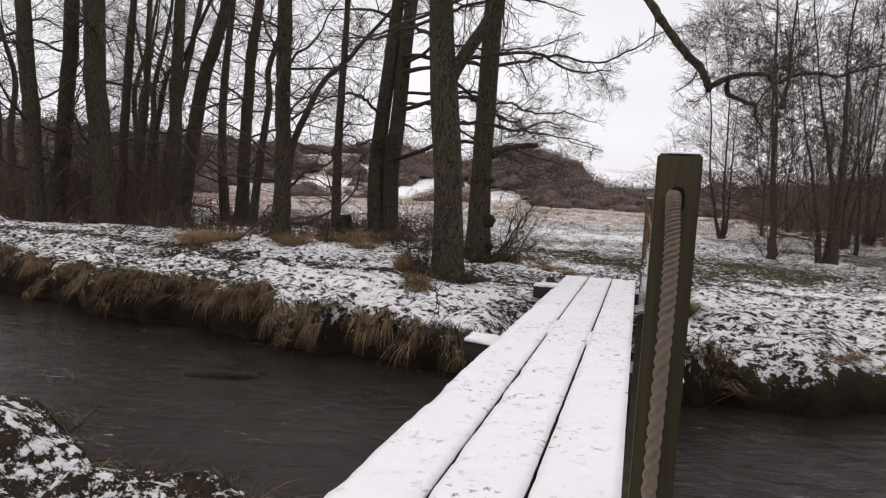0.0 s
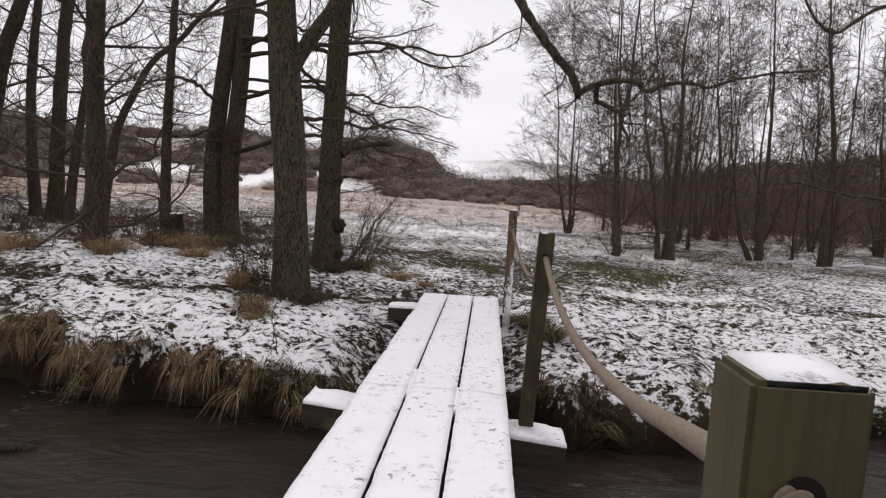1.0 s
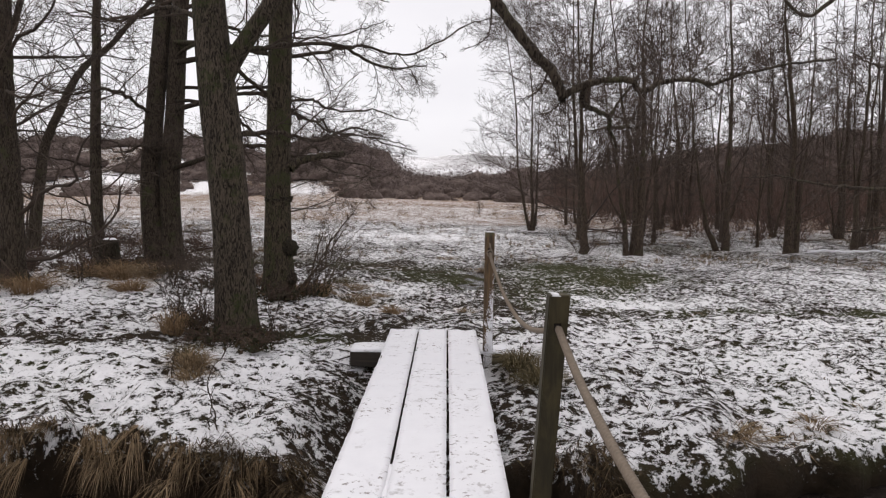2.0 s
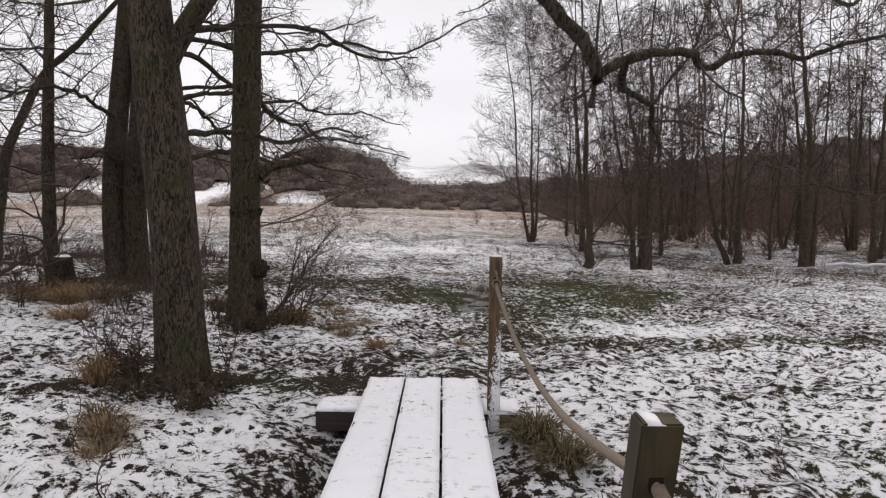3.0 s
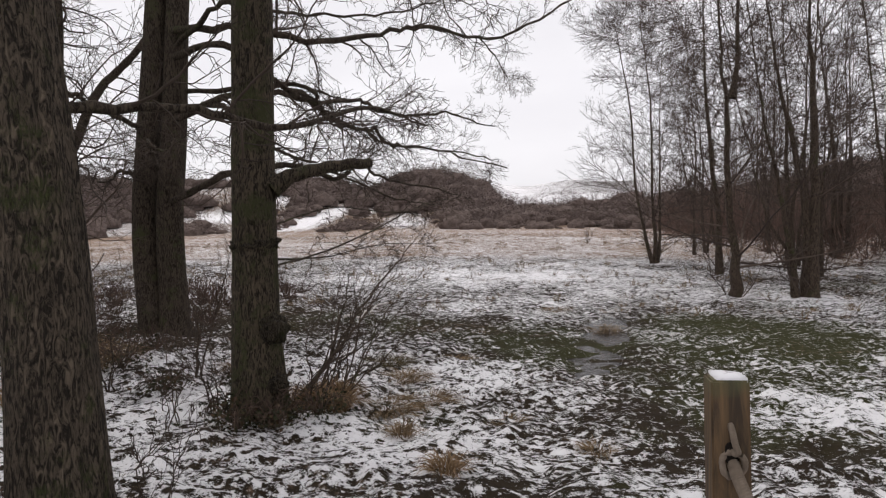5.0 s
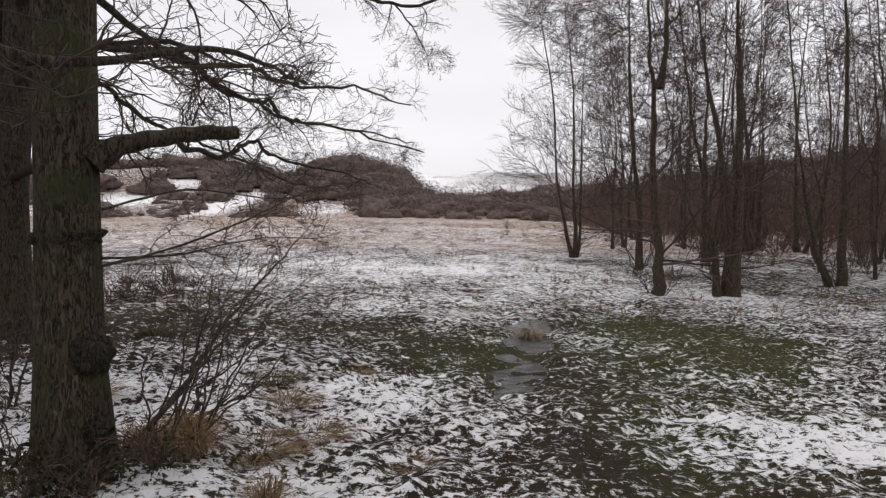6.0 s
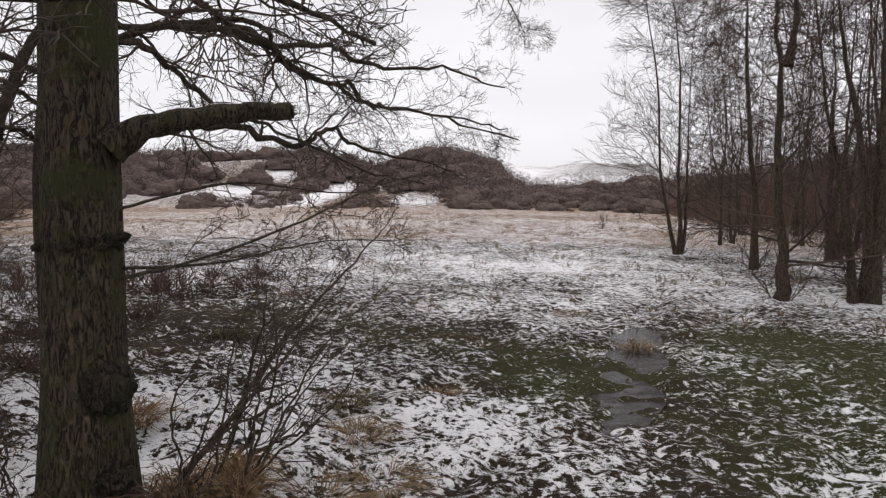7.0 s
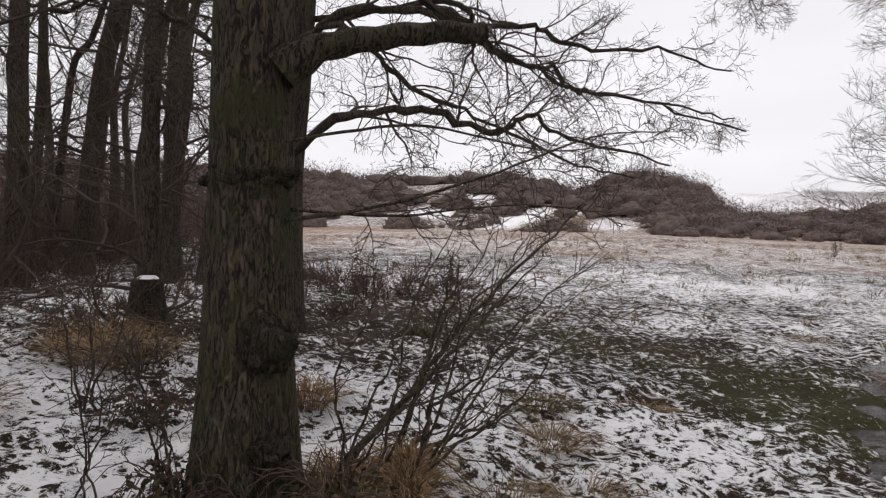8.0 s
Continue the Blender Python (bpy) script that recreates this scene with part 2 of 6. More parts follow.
def tubes(P, R, k):
    """Tubes along the lines P (N, m, 3) with radii R (N, m) and k sides: verts and quads."""
    N, m, _ = P.shape
    T = np.empty_like(P)
    T[:, 1:-1] = P[:, 2:] - P[:, :-2]
    T[:, 0], T[:, -1] = P[:, 1] - P[:, 0], P[:, -1] - P[:, -2]
    T = unit(T)
    ref = np.where(np.abs(T[:, :1, 2:3]) > 0.8, np.array([1.0, 0.0, 0.0]), np.array([0.0, 0.0, 1.0]))
    A = unit(np.cross(T, np.broadcast_to(ref, T.shape)))
    B = np.cross(T, A)
    w = np.arange(k) * 2 * np.pi / k
    V = P[:, :, None] + R[:, :, None, None] * (A[:, :, None] * np.cos(w)[None, None, :, None] + B[:, :, None] * np.sin(w)[None, None, :, None])
    base = (np.arange(N) * m * k)[:, None, None] + (np.arange(m - 1) * k)[None, :, None]
    j, j2 = np.arange(k), (np.arange(k) + 1) % k
    F = np.stack([base + j, base + j2, base + k + j2, base + k + j], -1).reshape(-1, 4)
    return V.reshape(-1, 3), F


def joined(*sets):
    vs, fs, n = [], [], 0
    for v, f in sets:
        vs.append(v)
        fs.append(f + n)
        n += len(v)
    return np.concatenate(vs), np.concatenate(fs)


def line_at(P, t):
    """Points and directions on the lines P at the shares t (N, c) of their length."""
    N, m, _ = P.shape
    u = np.clip(t, 0, 0.9999) * (m - 1)
    i = u.astype(int)
    f = (u - i)[..., None]
    rows = np.arange(N)[:, None]
    a, b = P[rows, i], P[rows, i + 1]
    return a + (b - a) * f, unit(b - a), i, f[..., 0]


def sprout(rng, P, R, count, length, angle, m, t0=0.25, wiggle=0.25, up=0.0, thick=0.6, taper=0.75, flat=0.0, least=0.003):
    """Side branches of the lines P: count on each, at about angle radians to them."""
    N = len(P)
    t = t0 + (1 - t0) * (np.arange(count)[None] + rng.random((N, count))) / count
    at, way, i, f = line_at(P, t)
    rows = np.arange(N)[:, None]
    r = R[rows, i] + (R[rows, i + 1] - R[rows, i]) * f
    at, way, r, tt = at.reshape(-1, 3), way.reshape(-1, 3), r.ravel(), t.ravel()
    side = rng.normal(size=at.shape)
    side[:, 2] *= 1 - flat
    side = unit(np.cross(way, np.cross(side, way)))
    a = (angle * rng.uniform(0.7, 1.3, len(at)))[:, None]
    d = unit(way * np.cos(a) + side * np.sin(a))
    L = length * (1.15 - 0.75 * tt) * rng.uniform(0.6, 1.25, len(at))
    out = np.empty((len(at), m, 3))
    out[:, 0] = at
    for s in range(1, m):
        d = d + rng.normal(size=d.shape) * wiggle
        d[:, 2] += up
        d = unit(d)
        out[:, s] = out[:, s - 1] + d * (L / (m - 1))[:, None]
    r0 = np.maximum(r * thick, least)
    rad = r0[:, None] * (1 - taper * np.linspace(0, 1, m))[None]
    return out, rad


def stem(rng, a, b, m, r0, r1, sway=0.0, flare=0.0):
    """One line from a to b with a soft sway, as arrays for tubes()."""
    t = np.linspace(0, 1, m)
    P = np.array(a, float)[None] + t[:, None] * (np.array(b, float) - np.array(a, float))[None]
    s = rng.normal(size=(m, 3)) * sway
    s[0] = 0
    s[:, 2] = 0
    s = np.cumsum(s, 0) * 0.5
    R = r0 + (r1 - r0) * t ** 1.25 + flare * r0 * np.exp(-t * m * 3.0)
    return (P + s)[None], R[None]


def smooth_line(points, m):
    """m points on a soft curve through the given few."""
    p = np.array(points, float)
    n = len(p)
    q = np.vstack([2 * p[0] - p[1], p, 2 * p[-1] - p[-2]])
    u = np.linspace(0, n - 1 - 1e-6, m)
    i = u.astype(int)
    f = (u - i)[:, None]
    a, b, c, d = q[i], q[i + 1], q[i + 2], q[i + 3]
    return 0.5 * (2 * b + (c - a) * f + (2 * a - 5 * b + 4 * c - d) * f ** 2 + (3 * b - a - 3 * c + d) * f ** 3)


def value_noise(x, y, cell, seed):
    """Smooth noise from -1 to 1 on a plan, with lumps of about the given size."""
    g = np.random.RandomState(seed).uniform(-1, 1, (256, 256))
    u, v = x / cell, y / cell
    i, j = np.floor(u).astype(int), np.floor(v).astype(int)
    f, h = u - i, v - j
    f, h = f * f * (3 - 2 * f), h * h * (3 - 2 * h)
    i, j, i2, j2 = i % 256, j % 256, (i + 1) % 256, (j + 1) % 256
    return (g[i, j] * (1 - f) + g[i2, j] * f) * (1 - h) + (g[i, j2] * (1 - f) + g[i2, j2] * f) * h


def sstep(v, lo, hi):
    t = np.clip((v - lo) / (hi - lo), 0, 1)
    return t * t * (3 - 2 * t)


def blob(x, y, cx, cy, rx, ry, turn=0.0):
    """1 inside an ellipse on the plan, falling softly to 0 outside it."""
    c, s = np.cos(radians(turn)), np.sin(radians(turn))
    u, v = (x - cx) * c + (y - cy) * s, -(x - cx) * s + (y - cy) * c
    return np.exp(-((u / rx) ** 2 + (v / ry) ** 2) ** 1.5)


# ---------------------------------------------------------------- the lie of the land
WATER_Z = -0.80
PUDDLE = (0.98, 17.3, 0.36, 2.4, -10)


def far_bank(x):
    """Where the far bank's foot stands in the water."""
    return np.interp(x, [-60, -15, -8.7, -6, -3.7, -2.4, -1.3, 1.0, 1.9, 3.0, 8, 20, 60], [30, 10.2, 7.25, 6.3, 5.9, 5.5, 5.4, 5.1, 5.45, 5.75, 7.1, 6.4, 12]) + 0.10 * np.sin(x * 2.3) + 0.07 * np.sin(x * 5.1 + 1) + 0.06 * np.sin(x * 11.7)


def near_bank(x):
    return np.interp(x, [-60, -15, -8.6, -3.4, -1.3, 1.0, 4, 8, 20, 60], [25, 6.5, 4.1, 2.5, 2.0, 1.8, 2.3, 3.4, 2.4, 8]) + 0.10 * np.sin(x * 1.9 + 2) + 0.06 * np.sin(x * 4.3)


def hill_rise(x, y):
    """The height of the hills round the valley."""
    r, az = np.hypot(x, y), np.degrees(np.arctan2(x, y))
    e = np.interp(az, [-180, -70, -45, -33, -28, -20, -14, -12.0, -9.6, -7.2, -5.3, -3.8, -1.5, 2.5, 4.0, 6, 12, 20, 32, 60, 110, 180],
                  [3.0, 3.8, 3.9, 3.6, 3.5, 3.7, 3.1, 3.9, 4.5, 3.9, 2.9, 1.7, 1.4, 1.7, 1.4, 1.6, 1.8, 3.3, 5.0, 5.5, 4.0, 3.0])
    near = np.tan(np.radians(e)) * 185 * sstep(r, 128, 195) * (1 - 0.75 * sstep(r, 230, 700))
    ridge = np.tan(np.radians(2.95 + 0.12 * np.sin(az * 0.9) + 0.1 * np.sin(az * 0.37))) * 1500 * sstep(r, 480, 1500)
    lumps = 1.4 * value_noise(x, y, 23, 5) * sstep(r, 130, 170)
    return near + ridge + lumps


def land(x, y):
    """The ground's height, without its small lumps."""
    left = sstep(-x, 0.4, 2.6)
    z = -0.47 - 0.030 * np.clip(x, -6, 14) + 0.020 * np.clip(y - 24, 0, 22)
    top = -0.20 + 0.10 * sstep(-x, 1.5, 4.5) - 0.10 * sstep(x, 0.8, 3.0)
    drop = (1 - left) * sstep(y, 8.6, 13.5) + left * sstep(y, 11.6, 18.5)
    z = top + (z - top) * drop
    bank = far_bank(x)
    z = z - 0.14 * (1 - sstep(y, bank + 0.2, bank + 1.9))
    z = z - 0.45 * blob(x, y, -0.25, 6.1, 0.62, 1.25)
    near = -0.50 + 0.03 * np.sin(x * 1.3) + 0.12 * blob(x, y, -1.60, 1.75, 0.34, 0.40) + 0.06 * blob(x, y, -2.95, 1.9, 0.4, 0.4) - 0.10 * blob(x, y, -2.2, 1.9, 0.25, 0.5)
    mid = 0.5 * (bank + near_bank(x))
    z = np.where(y < mid, near, z)
    bed = -1.25
    lip = 0.18 + 0.10 * sstep(x, 0.4, 1.3)
    z = np.where((y >= mid), bed + (z - bed) * sstep(y, bank - 0.10, bank + lip), z)
    n = near_bank(x)
    z = np.where((y < mid), bed + (z - bed) * sstep(-y, -n - 0.10, -n + 0.22), z)
    return z + hill_rise(x, y)


def lumps(x, y):
    a = 0.05 * value_noise(x, y, 0.9, 1) + 0.05 * value_noise(x, y, 0.37, 2) + 0.040 * value_noise(x, y, 0.21, 3) + 0.030 * value_noise(x, y, 0.13, 8) * (np.hypot(x, y) < 22)
    a = a - 0.10 * blob(x, y, *PUDDLE)
    a = a + (0.08 * value_noise(x, y, 0.5, 4) + 0.06 * value_noise(x, y, 0.24, 7)) * (y < near_bank(x)) * (np.abs(x) > 0.7)
    return a * (1 - 0.9 * blob(x, y, 0, 1, 0.9, 7.5))


def ground_z(x, y):
    return land(np.asarray(x, float), np.asarray(y, float)) + lumps(np.asarray(x, float), np.asarray(y, float))


def graded(lo, hi, step, ratio, reach_lo, reach_hi):
    mid = list(np.arange(lo, hi, step))
    up, s, v = [], step, hi
    while v < reach_hi:
        up.append(v)
        s *= ratio
        v += s
    down, s, v = [], step, lo - step
    while v > reach_lo:
        down.append(v)
        s *= ratio
        v -= s
    return np.array(down[::-1] + mid + up)


def snow_slopes(az, r):
    """Open snow on the lower hillsides, by bearing and distance."""
    return (blob(az, r, -11.5, 144, 1.9, 9) + blob(az, r, -9.4, 135, 1.4, 5) + blob(az, r, -18.3, 150, 15, 1.3, 81)
            + 0.9 * blob(az, r, -25.5, 154, 2.6, 4) + 0.8 * blob(az, r, -21.5, 166, 2.0, 3.5) + 0.8 * blob(az, r, -14.0, 158, 1.0, 4))


def zones(x, y):
    """How much snow lies, how green and how strawy the turf is, on the plan."""
    r = np.hypot(x, y)
    az = np.degrees(np.arctan2(x, y))
    cover = 0.535 - 0.07 * sstep(y, 19, 30) + 0.09 * value_noise(x, y, 2.2, 11) + 0.07 * value_noise(x, y, 6.0, 12)
    cover += 0.05 * blob(x, y, 4.5, 9.5, 5.0, 3.5, 20)
    cover += 0.10 * blob(x, y, -0.6, 29, 5.5, 5.5) + 0.08 * blob(x, y, -4.0, 7.2, 3.2, 1.0, -8)
    trail = np.abs(y - np.interp(x, [-14, -9, -5.5, -4.4, -3.4, -2.8, -1.9, -1.3, -0.5, 0.5, 1.5], [11.5, 9.8, 8.45, 8.0, 7.8, 8.3, 8.9, 8.72, 8.55, 8.8, 9.3])) - 0.15 * value_noise(x, y, 0.8, 14)
    cover -= 0.26 * (1 - sstep(trail, 0.08, 0.42)) * sstep(-x, -1.8, -0.8)
    cover += 0.14 * blob(x, y, 3.2, 13.2, 1.8, 1.0, 10) + 0.06 * blob(x, y, 0.0, 13.6, 1.8, 1.0)
    marsh = blob(x, y, 0.7, 18.0, 3.4, 2.6, 10) + blob(x, y, 3.2, 17.2, 1.7, 3.2, -15) + 0.8 * blob(x, y, 7.6, 13.0, 4.5, 0.65, 14) + 0.35 * blob(x, y, -3.4, 17.5, 2.2, 2.0)
    marsh = np.clip(marsh * (0.92 + 0.30 * value_noise(x, y, 1.3, 15) + 0.42 * value_noise(x, y, 0.5, 22)), 0, 1)
    cover -= 0.29 * marsh
    cover -= 0.13 * blob(x, y, 0.3, 15.8, 1.3, 1.5) + 0.07 * blob(x, y, 1.5, 11.7, 1.5, 0.9)
    cover -= 0.10 * blob(x, y, -0.5, 9.5, 1.9, 0.9) + 0.18 * blob(x, y, 1.4, 13.3, 0.9, 1.8, 10) + 0.12 * blob(x, y, -0.2, 11.9, 1.1, 0.45)
    cover -= 0.15 * blob(x, y, -5.8, 19.0, 2.6, 4.5) + 0.12 * blob(x, y, -7.5, 14.5, 4.0, 2.6) + 0.08 * blob(x, y, 9.0, 27.0, 4.5, 2.5)
    green = 0.22 + 0.25 * value_noise(x, y, 1.7, 16) + 0.50 * marsh * (0.38 + 0.75 * sstep(x, 1.2, 3.0))
    straw = 0.16 + 0.26 * value_noise(x, y, 1.1, 17) + 0.2 * blob(x, y, -5.8, 19.0, 2.6, 4.5)
    field = sstep(y, 29, 44) * (1 - sstep(r, 128, 150))
    cover = cover * (1 - field) + field * (0.42 + 0.10 * value_noise(x, y, 9, 18) - 0.10 * sstep(y, 60, 120))
    straw = straw * (1 - field) + field * 1.0
    green = green * (1 - field) + field * 0.1
    wood = sstep(r, 20, 30) * sstep(np.abs(az), 22, 36)
    cover -= 0.13 * wood
    straw += 0.2 * wood
    patch = snow_slopes(az, r)
    cover = np.where(r > 136, 0.10 + 0.28 * sstep(-az, 14, 20) + 0.14 * value_noise(x, y, 30, 19) + 0.55 * np.clip(patch * (1.1 + 0.5 * value_noise(x, y, 7, 55)), 0, 1), cover)
    cover = np.where(r > 500, 0.60 + 0.25 * value_noise(x, y * 0.35, 60, 20), cover)
    straw = np.where((r > 136) & (r < 500), 0.62, straw)
    d = y - far_bank(x)
    d2 = near_bank(x) - y
    cover -= 0.8 * (1 - sstep(d + 0.07 * value_noise(x, y, 0.35, 21) + 0.08 * (x < 0), 0.12, 0.28)) * (d2 < 0.0) * (y > near_bank(x)) * (r < 60)
    cover -= 0.5 * (1 - sstep(d2, 0.0, 0.25)) * (d2 > -1.0) * (r < 60)
    cover -= 0.35 * blob(x, y, -0.15, 6.4, 0.85, 1.2)
    cover -= 0.19 * (y < near_bank(x)) * (r < 15)
    face = (1 - sstep(d, 0.02, 0.22)) * (d2 < 0.0) * (r < 60)
    green, straw = green * (1 - face) - 0.4 * face, straw * (1 - face) - 0.5 * face
    return np.clip(cover, 0, 1), np.clip(green, -1, 1), np.clip(straw, -1, 1)


def build_ground():
    xs = graded(-7.0, 8.0, 0.075, 1.055, -3500, 3500)
    ys = graded(-1.5, 14.0, 0.070, 1.055, -1500, 3500)
    X, Y = np.meshgrid(xs, ys)
    Z = ground_z(X, Y)
    zone = zones(X, Y)
    d = Y - far_bank(X)
    deep = np.where(X > 0.5, 0.60, 0.36) * sstep(0.16 - d, 0.0, 0.26) * np.exp(-np.clip(-d - 0.10, 0, 9) / 0.7)
    Y = Y + deep * (np.abs(X) < 30) * (Y > near_bank(X) + 0.3)
    nx, ny = len(xs), len(ys)
    i = (np.arange(ny - 1)[:, None] * nx + np.arange(nx - 1)[None]).ravel()
    F = np.stack([i, i + 1, i + nx + 1, i + nx], -1)
    me = mesh_of("ground", np.stack([X, Y, Z], -1).reshape(-1, 3), F, GROUND, True)
    for name, v in zip(("cover", "green", "straw"), zone):
        me.attributes.new(name, "FLOAT", "POINT").data.foreach_set("value", v.ravel())
    return tagged(new("ground", me), "frosty turf and mud under patchy thin snow, rising to hills", "ground", kind="structure")


build_ground()


def build_water():
    bm = bmesh.new()
    bmesh.ops.create_grid(bm, x_segments=60, y_segments=12, size=1.0)
    for v in bm.verts:
        x = v.co.x * 30
        mid = 0.5 * (float(far_bank(x)) + float(near_bank(x)))
        v.co = Vector((x, mid + v.co.y * 2.4, WATER_Z + 0.004 * math.sin(x * 3 + v.co.y * 7)))
    me = bpy.data.meshes.new("water")
    bm.to_mesh(me)
    bm.free()
    me.materials.append(WATER)
    for p in me.polygons:
        p.use_smooth = True
    tagged(new("water", me), "dark brown rippled stream between grassy banks", "stream", kind="structure")


build_water()


# ---------------------------------------------------------------- the footbridge
def snow_slab(x0, x1, y0, y1, z0, z1, seed, dip=0.010, ends=(True, True)):
    """A thin sheet of snow with soft lumps, trodden dents and a crumbled edge."""
    nx, ny = max(4, int((x1 - x0) / 0.03)), max(4, int((y1 - y0) / 0.045))
    u, v = np.linspace(0, 1, nx), np.linspace(0, 1, ny)
    U, V = np.meshgrid(u, v)
    X, Y = x0 + U * (x1 - x0), y0 + V * (y1 - y0)
    edge = np.minimum(np.minimum(X - x0, x1 - X), np.minimum(Y - y0 if ends[0] else 9.0, y1 - Y if ends[1] else 9.0))
    X = X + 0.0018 * value_noise(X * 1.0, Y, 0.05, seed) * (edge < 0.01)
    Z = z1 - dip * 0.7 * np.exp(-edge / 0.007) + 0.004 * value_noise(X, Y, 0.09, seed + 1) + 0.003 * value_noise(X, Y, 0.04, seed + 2)
    Z -= 0.013 * np.clip(value_noise(X * 1.6, Y, 0.17, seed + 3) - 0.40, 0, 1) / 0.4
    top = np.stack([X, Y, Z], -1).reshape(-1, 3)
    i = (np.arange(ny - 1)[:, None] * nx + np.arange(nx - 1)[None]).ravel()
    F = np.stack([i, i + 1, i + nx + 1, i + nx], -1)
    rim = np.concatenate([np.arange(nx), np.arange(1, ny) * nx + nx - 1, (ny - 1) * nx + np.arange(nx - 2, -1, -1), np.arange(ny - 2, 0, -1) * nx])
    low = top[rim].copy()
    low[:, 2] = z0
    n = len(top)
    k = np.arange(len(rim))
    k2 = (k + 1) % len(rim)
    S = np.stack([rim[k], n + k, n + k2, rim[k2]], -1)
    return mesh_of("snow", np.vstack([top, low]), np.vstack([F, S]), SHEET, True)


def build_puddle():
    x0, y0, rx, ry, turn = PUDDLE
    bm = bmesh.new()
    bmesh.ops.create_circle(bm, cap_ends=True, segments=48, radius=1.0)
    for v in bm.verts:
        a = math.atan2(v.co.y, v.co.x)
        k = 1.5 + 0.16 * math.sin(3 * a + 1)
        p = Matrix.Rotation(radians(turn), 3, "Z") @ Vector((v.co.x * rx * k, v.co.y * ry * k, 0))
        v.co = Vector((x0 + p.x, y0 + p.y, float(land(np.array(x0), np.array(y0))) - 0.045))
    me = bpy.data.meshes.new("puddle")
    bm.to_mesh(me)
    bm.free()
    me.materials.append(WATER)
    tagged(new("water_puddle", me), "shallow grey puddle in the marshy grass", "puddle", kind="structure")


build_puddle()


def build_bridge():
    bridge = thing("footbridge", "narrow timber plank footbridge covered in fresh snow over a stream", "footbridge")
    spans = ((-0.10, 4.093), (4.095, 8.075))
    edges = ((-0.435, -0.158), (-0.138, 0.138), (0.158, 0.435))
    n = 0
    for y0, y1 in spans:
        for j, (x0, x1) in enumerate(edges):
            d = random.uniform(-0.012, 0.012) if y0 > 4 else 0.0
            s = -0.028 if (n >= 3 and j == 0) else 0.0
            a, b = (y0, y1 + d) if y0 > 4 else (y0, y1)
            plank = part("plank", box((x0, a, -0.095), (x1, b, -0.022), 0.006), WOOD_PLANK, bridge)
            part("snow", snow_slab(x0 - 0.002, x1 + 0.002, a, b, -0.024, 0.0, 40 + j * 5, ends=(y0 < 4, y0 > 4)), SHEET, plank, "thin trodden snow layer")
            n += 1
    for x0, y0, y1 in ((-0.164, 3.98, 4.55), (0.132, 3.72, 4.16)):
        part("snow", snow_slab(x0, x0 + 0.032, y0, y1, -0.05, -0.004, 130 + int(y0 * 10)), SHEET, bridge, "snow bridging the gap")
    for y, left, right, wide, z_left, z_right, skew in ((0.45, -0.80, 0.76, 0.23, -0.098, -0.098, 0.0), (4.18, -0.79, 0.80, 0.31, -0.145, -0.268, -0.06), (7.60, -0.77, 0.725, 0.35, -0.098, -0.098, -0.04)):
        lean = Matrix.Identity(4)
        lean[2][0], lean[2][3] = (z_right - z_left) / (right - left), z_left - left * (z_right - z_left) / (right - left)
        lean[1][0], lean[1][3] = skew, y
        bm = box((left, -wide / 2, -0.15), (right, wide / 2, 0.0), 0.010)
        bm.transform(lean)
        beam = part("crossbeam", bm, WOOD_SHADED, bridge)
        for x0, x1 in ((left, -0.437), (0.437, right)):
            top = snow_slab(x0, x1, -wide / 2, wide / 2, -0.004, 0.024, int(90 + y * 7 + x0))
            top.transform(lean)
            part("snow", top, SHEET, beam, "snow on the beam's end")
    for y in (0.45, 4.11):
        for x in (-0.30, 0.30):
            pile = bmesh.new()
            bmesh.ops.create_cone(pile, cap_ends=True, segments=14, radius1=0.085, radius2=0.075, depth=1.2, matrix=Matrix.Translation((x, y + 0.05, -0.96)))
            part("pile", pile, WOOD_PLANK, bridge)
    return bridge


build_bridge()


def post_mesh(top, foot, w):
    """A square post from foot to top."""
    bm = box((-w / 2, -w / 2, 0), (w / 2, w / 2, 1), 0.0, 0, 0)
    h = top[2] - foot[2]
    for v in bm.verts:
        v.co.z *= h
    bmesh.ops.bevel(bm, geom=bm.edges[:], offset=0.005, segments=2, affect="EDGES")
    for v in bm.verts:
        f = v.co.z / h
        v.co.x += foot[0] + (top[0] - foot[0]) * f
        v.co.y += foot[1] + (top[1] - foot[1]) * f
        v.co.z += foot[2]
    return bm


def slot(at, w, h, d):
    bm = bmesh.new()
    bmesh.ops.create_circle(bm, cap_ends=True, segments=20, radius=w / 2)
    for v in bm.verts:
        x, y = v.co.x, v.co.y
        v.co = Vector((x, 0, y + (h / 2 - w / 2) * (1 if y > 0 else -1)))
    geo = bmesh.ops.extrude_face_region(bm, geom=bm.faces[:])
    for e in geo["geom"]:
        if isinstance(e, bmesh.types.BMVert):
            e.co.y += d
    for v in bm.verts:
        v.co += Vector(at)
    return bm


def rope_mesh(points, r, turns_per_m=52.0, m=None):
    """A rope of three strands twisted into one, along a soft line."""
    raw = smooth_line(points, 60)
    L = np.linalg.norm(np.diff(raw, axis=0), axis=1).sum()
    m = m or int(L * 270)
    P = smooth_line(points, m)
    s = np.linspace(0, L, m)
    v, f = tubes(P[None], np.ones((1, m)), 15)
    v = v.reshape(m, 15, 3)
    turn = s[:, None] * turns_per_m * 2 * np.pi / 3
    w = np.arange(15)[None] * 2 * np.pi / 15
    lobe = r * (0.60 + 0.46 * np.abs(np.cos(1.5 * (w - turn))) ** 0.8)
    v = P[:, None] + (v - P[:, None]) * lobe[..., None]
    v = v.reshape(-1, 3)
    return mesh_of("rope", v, f, ROPE, True)


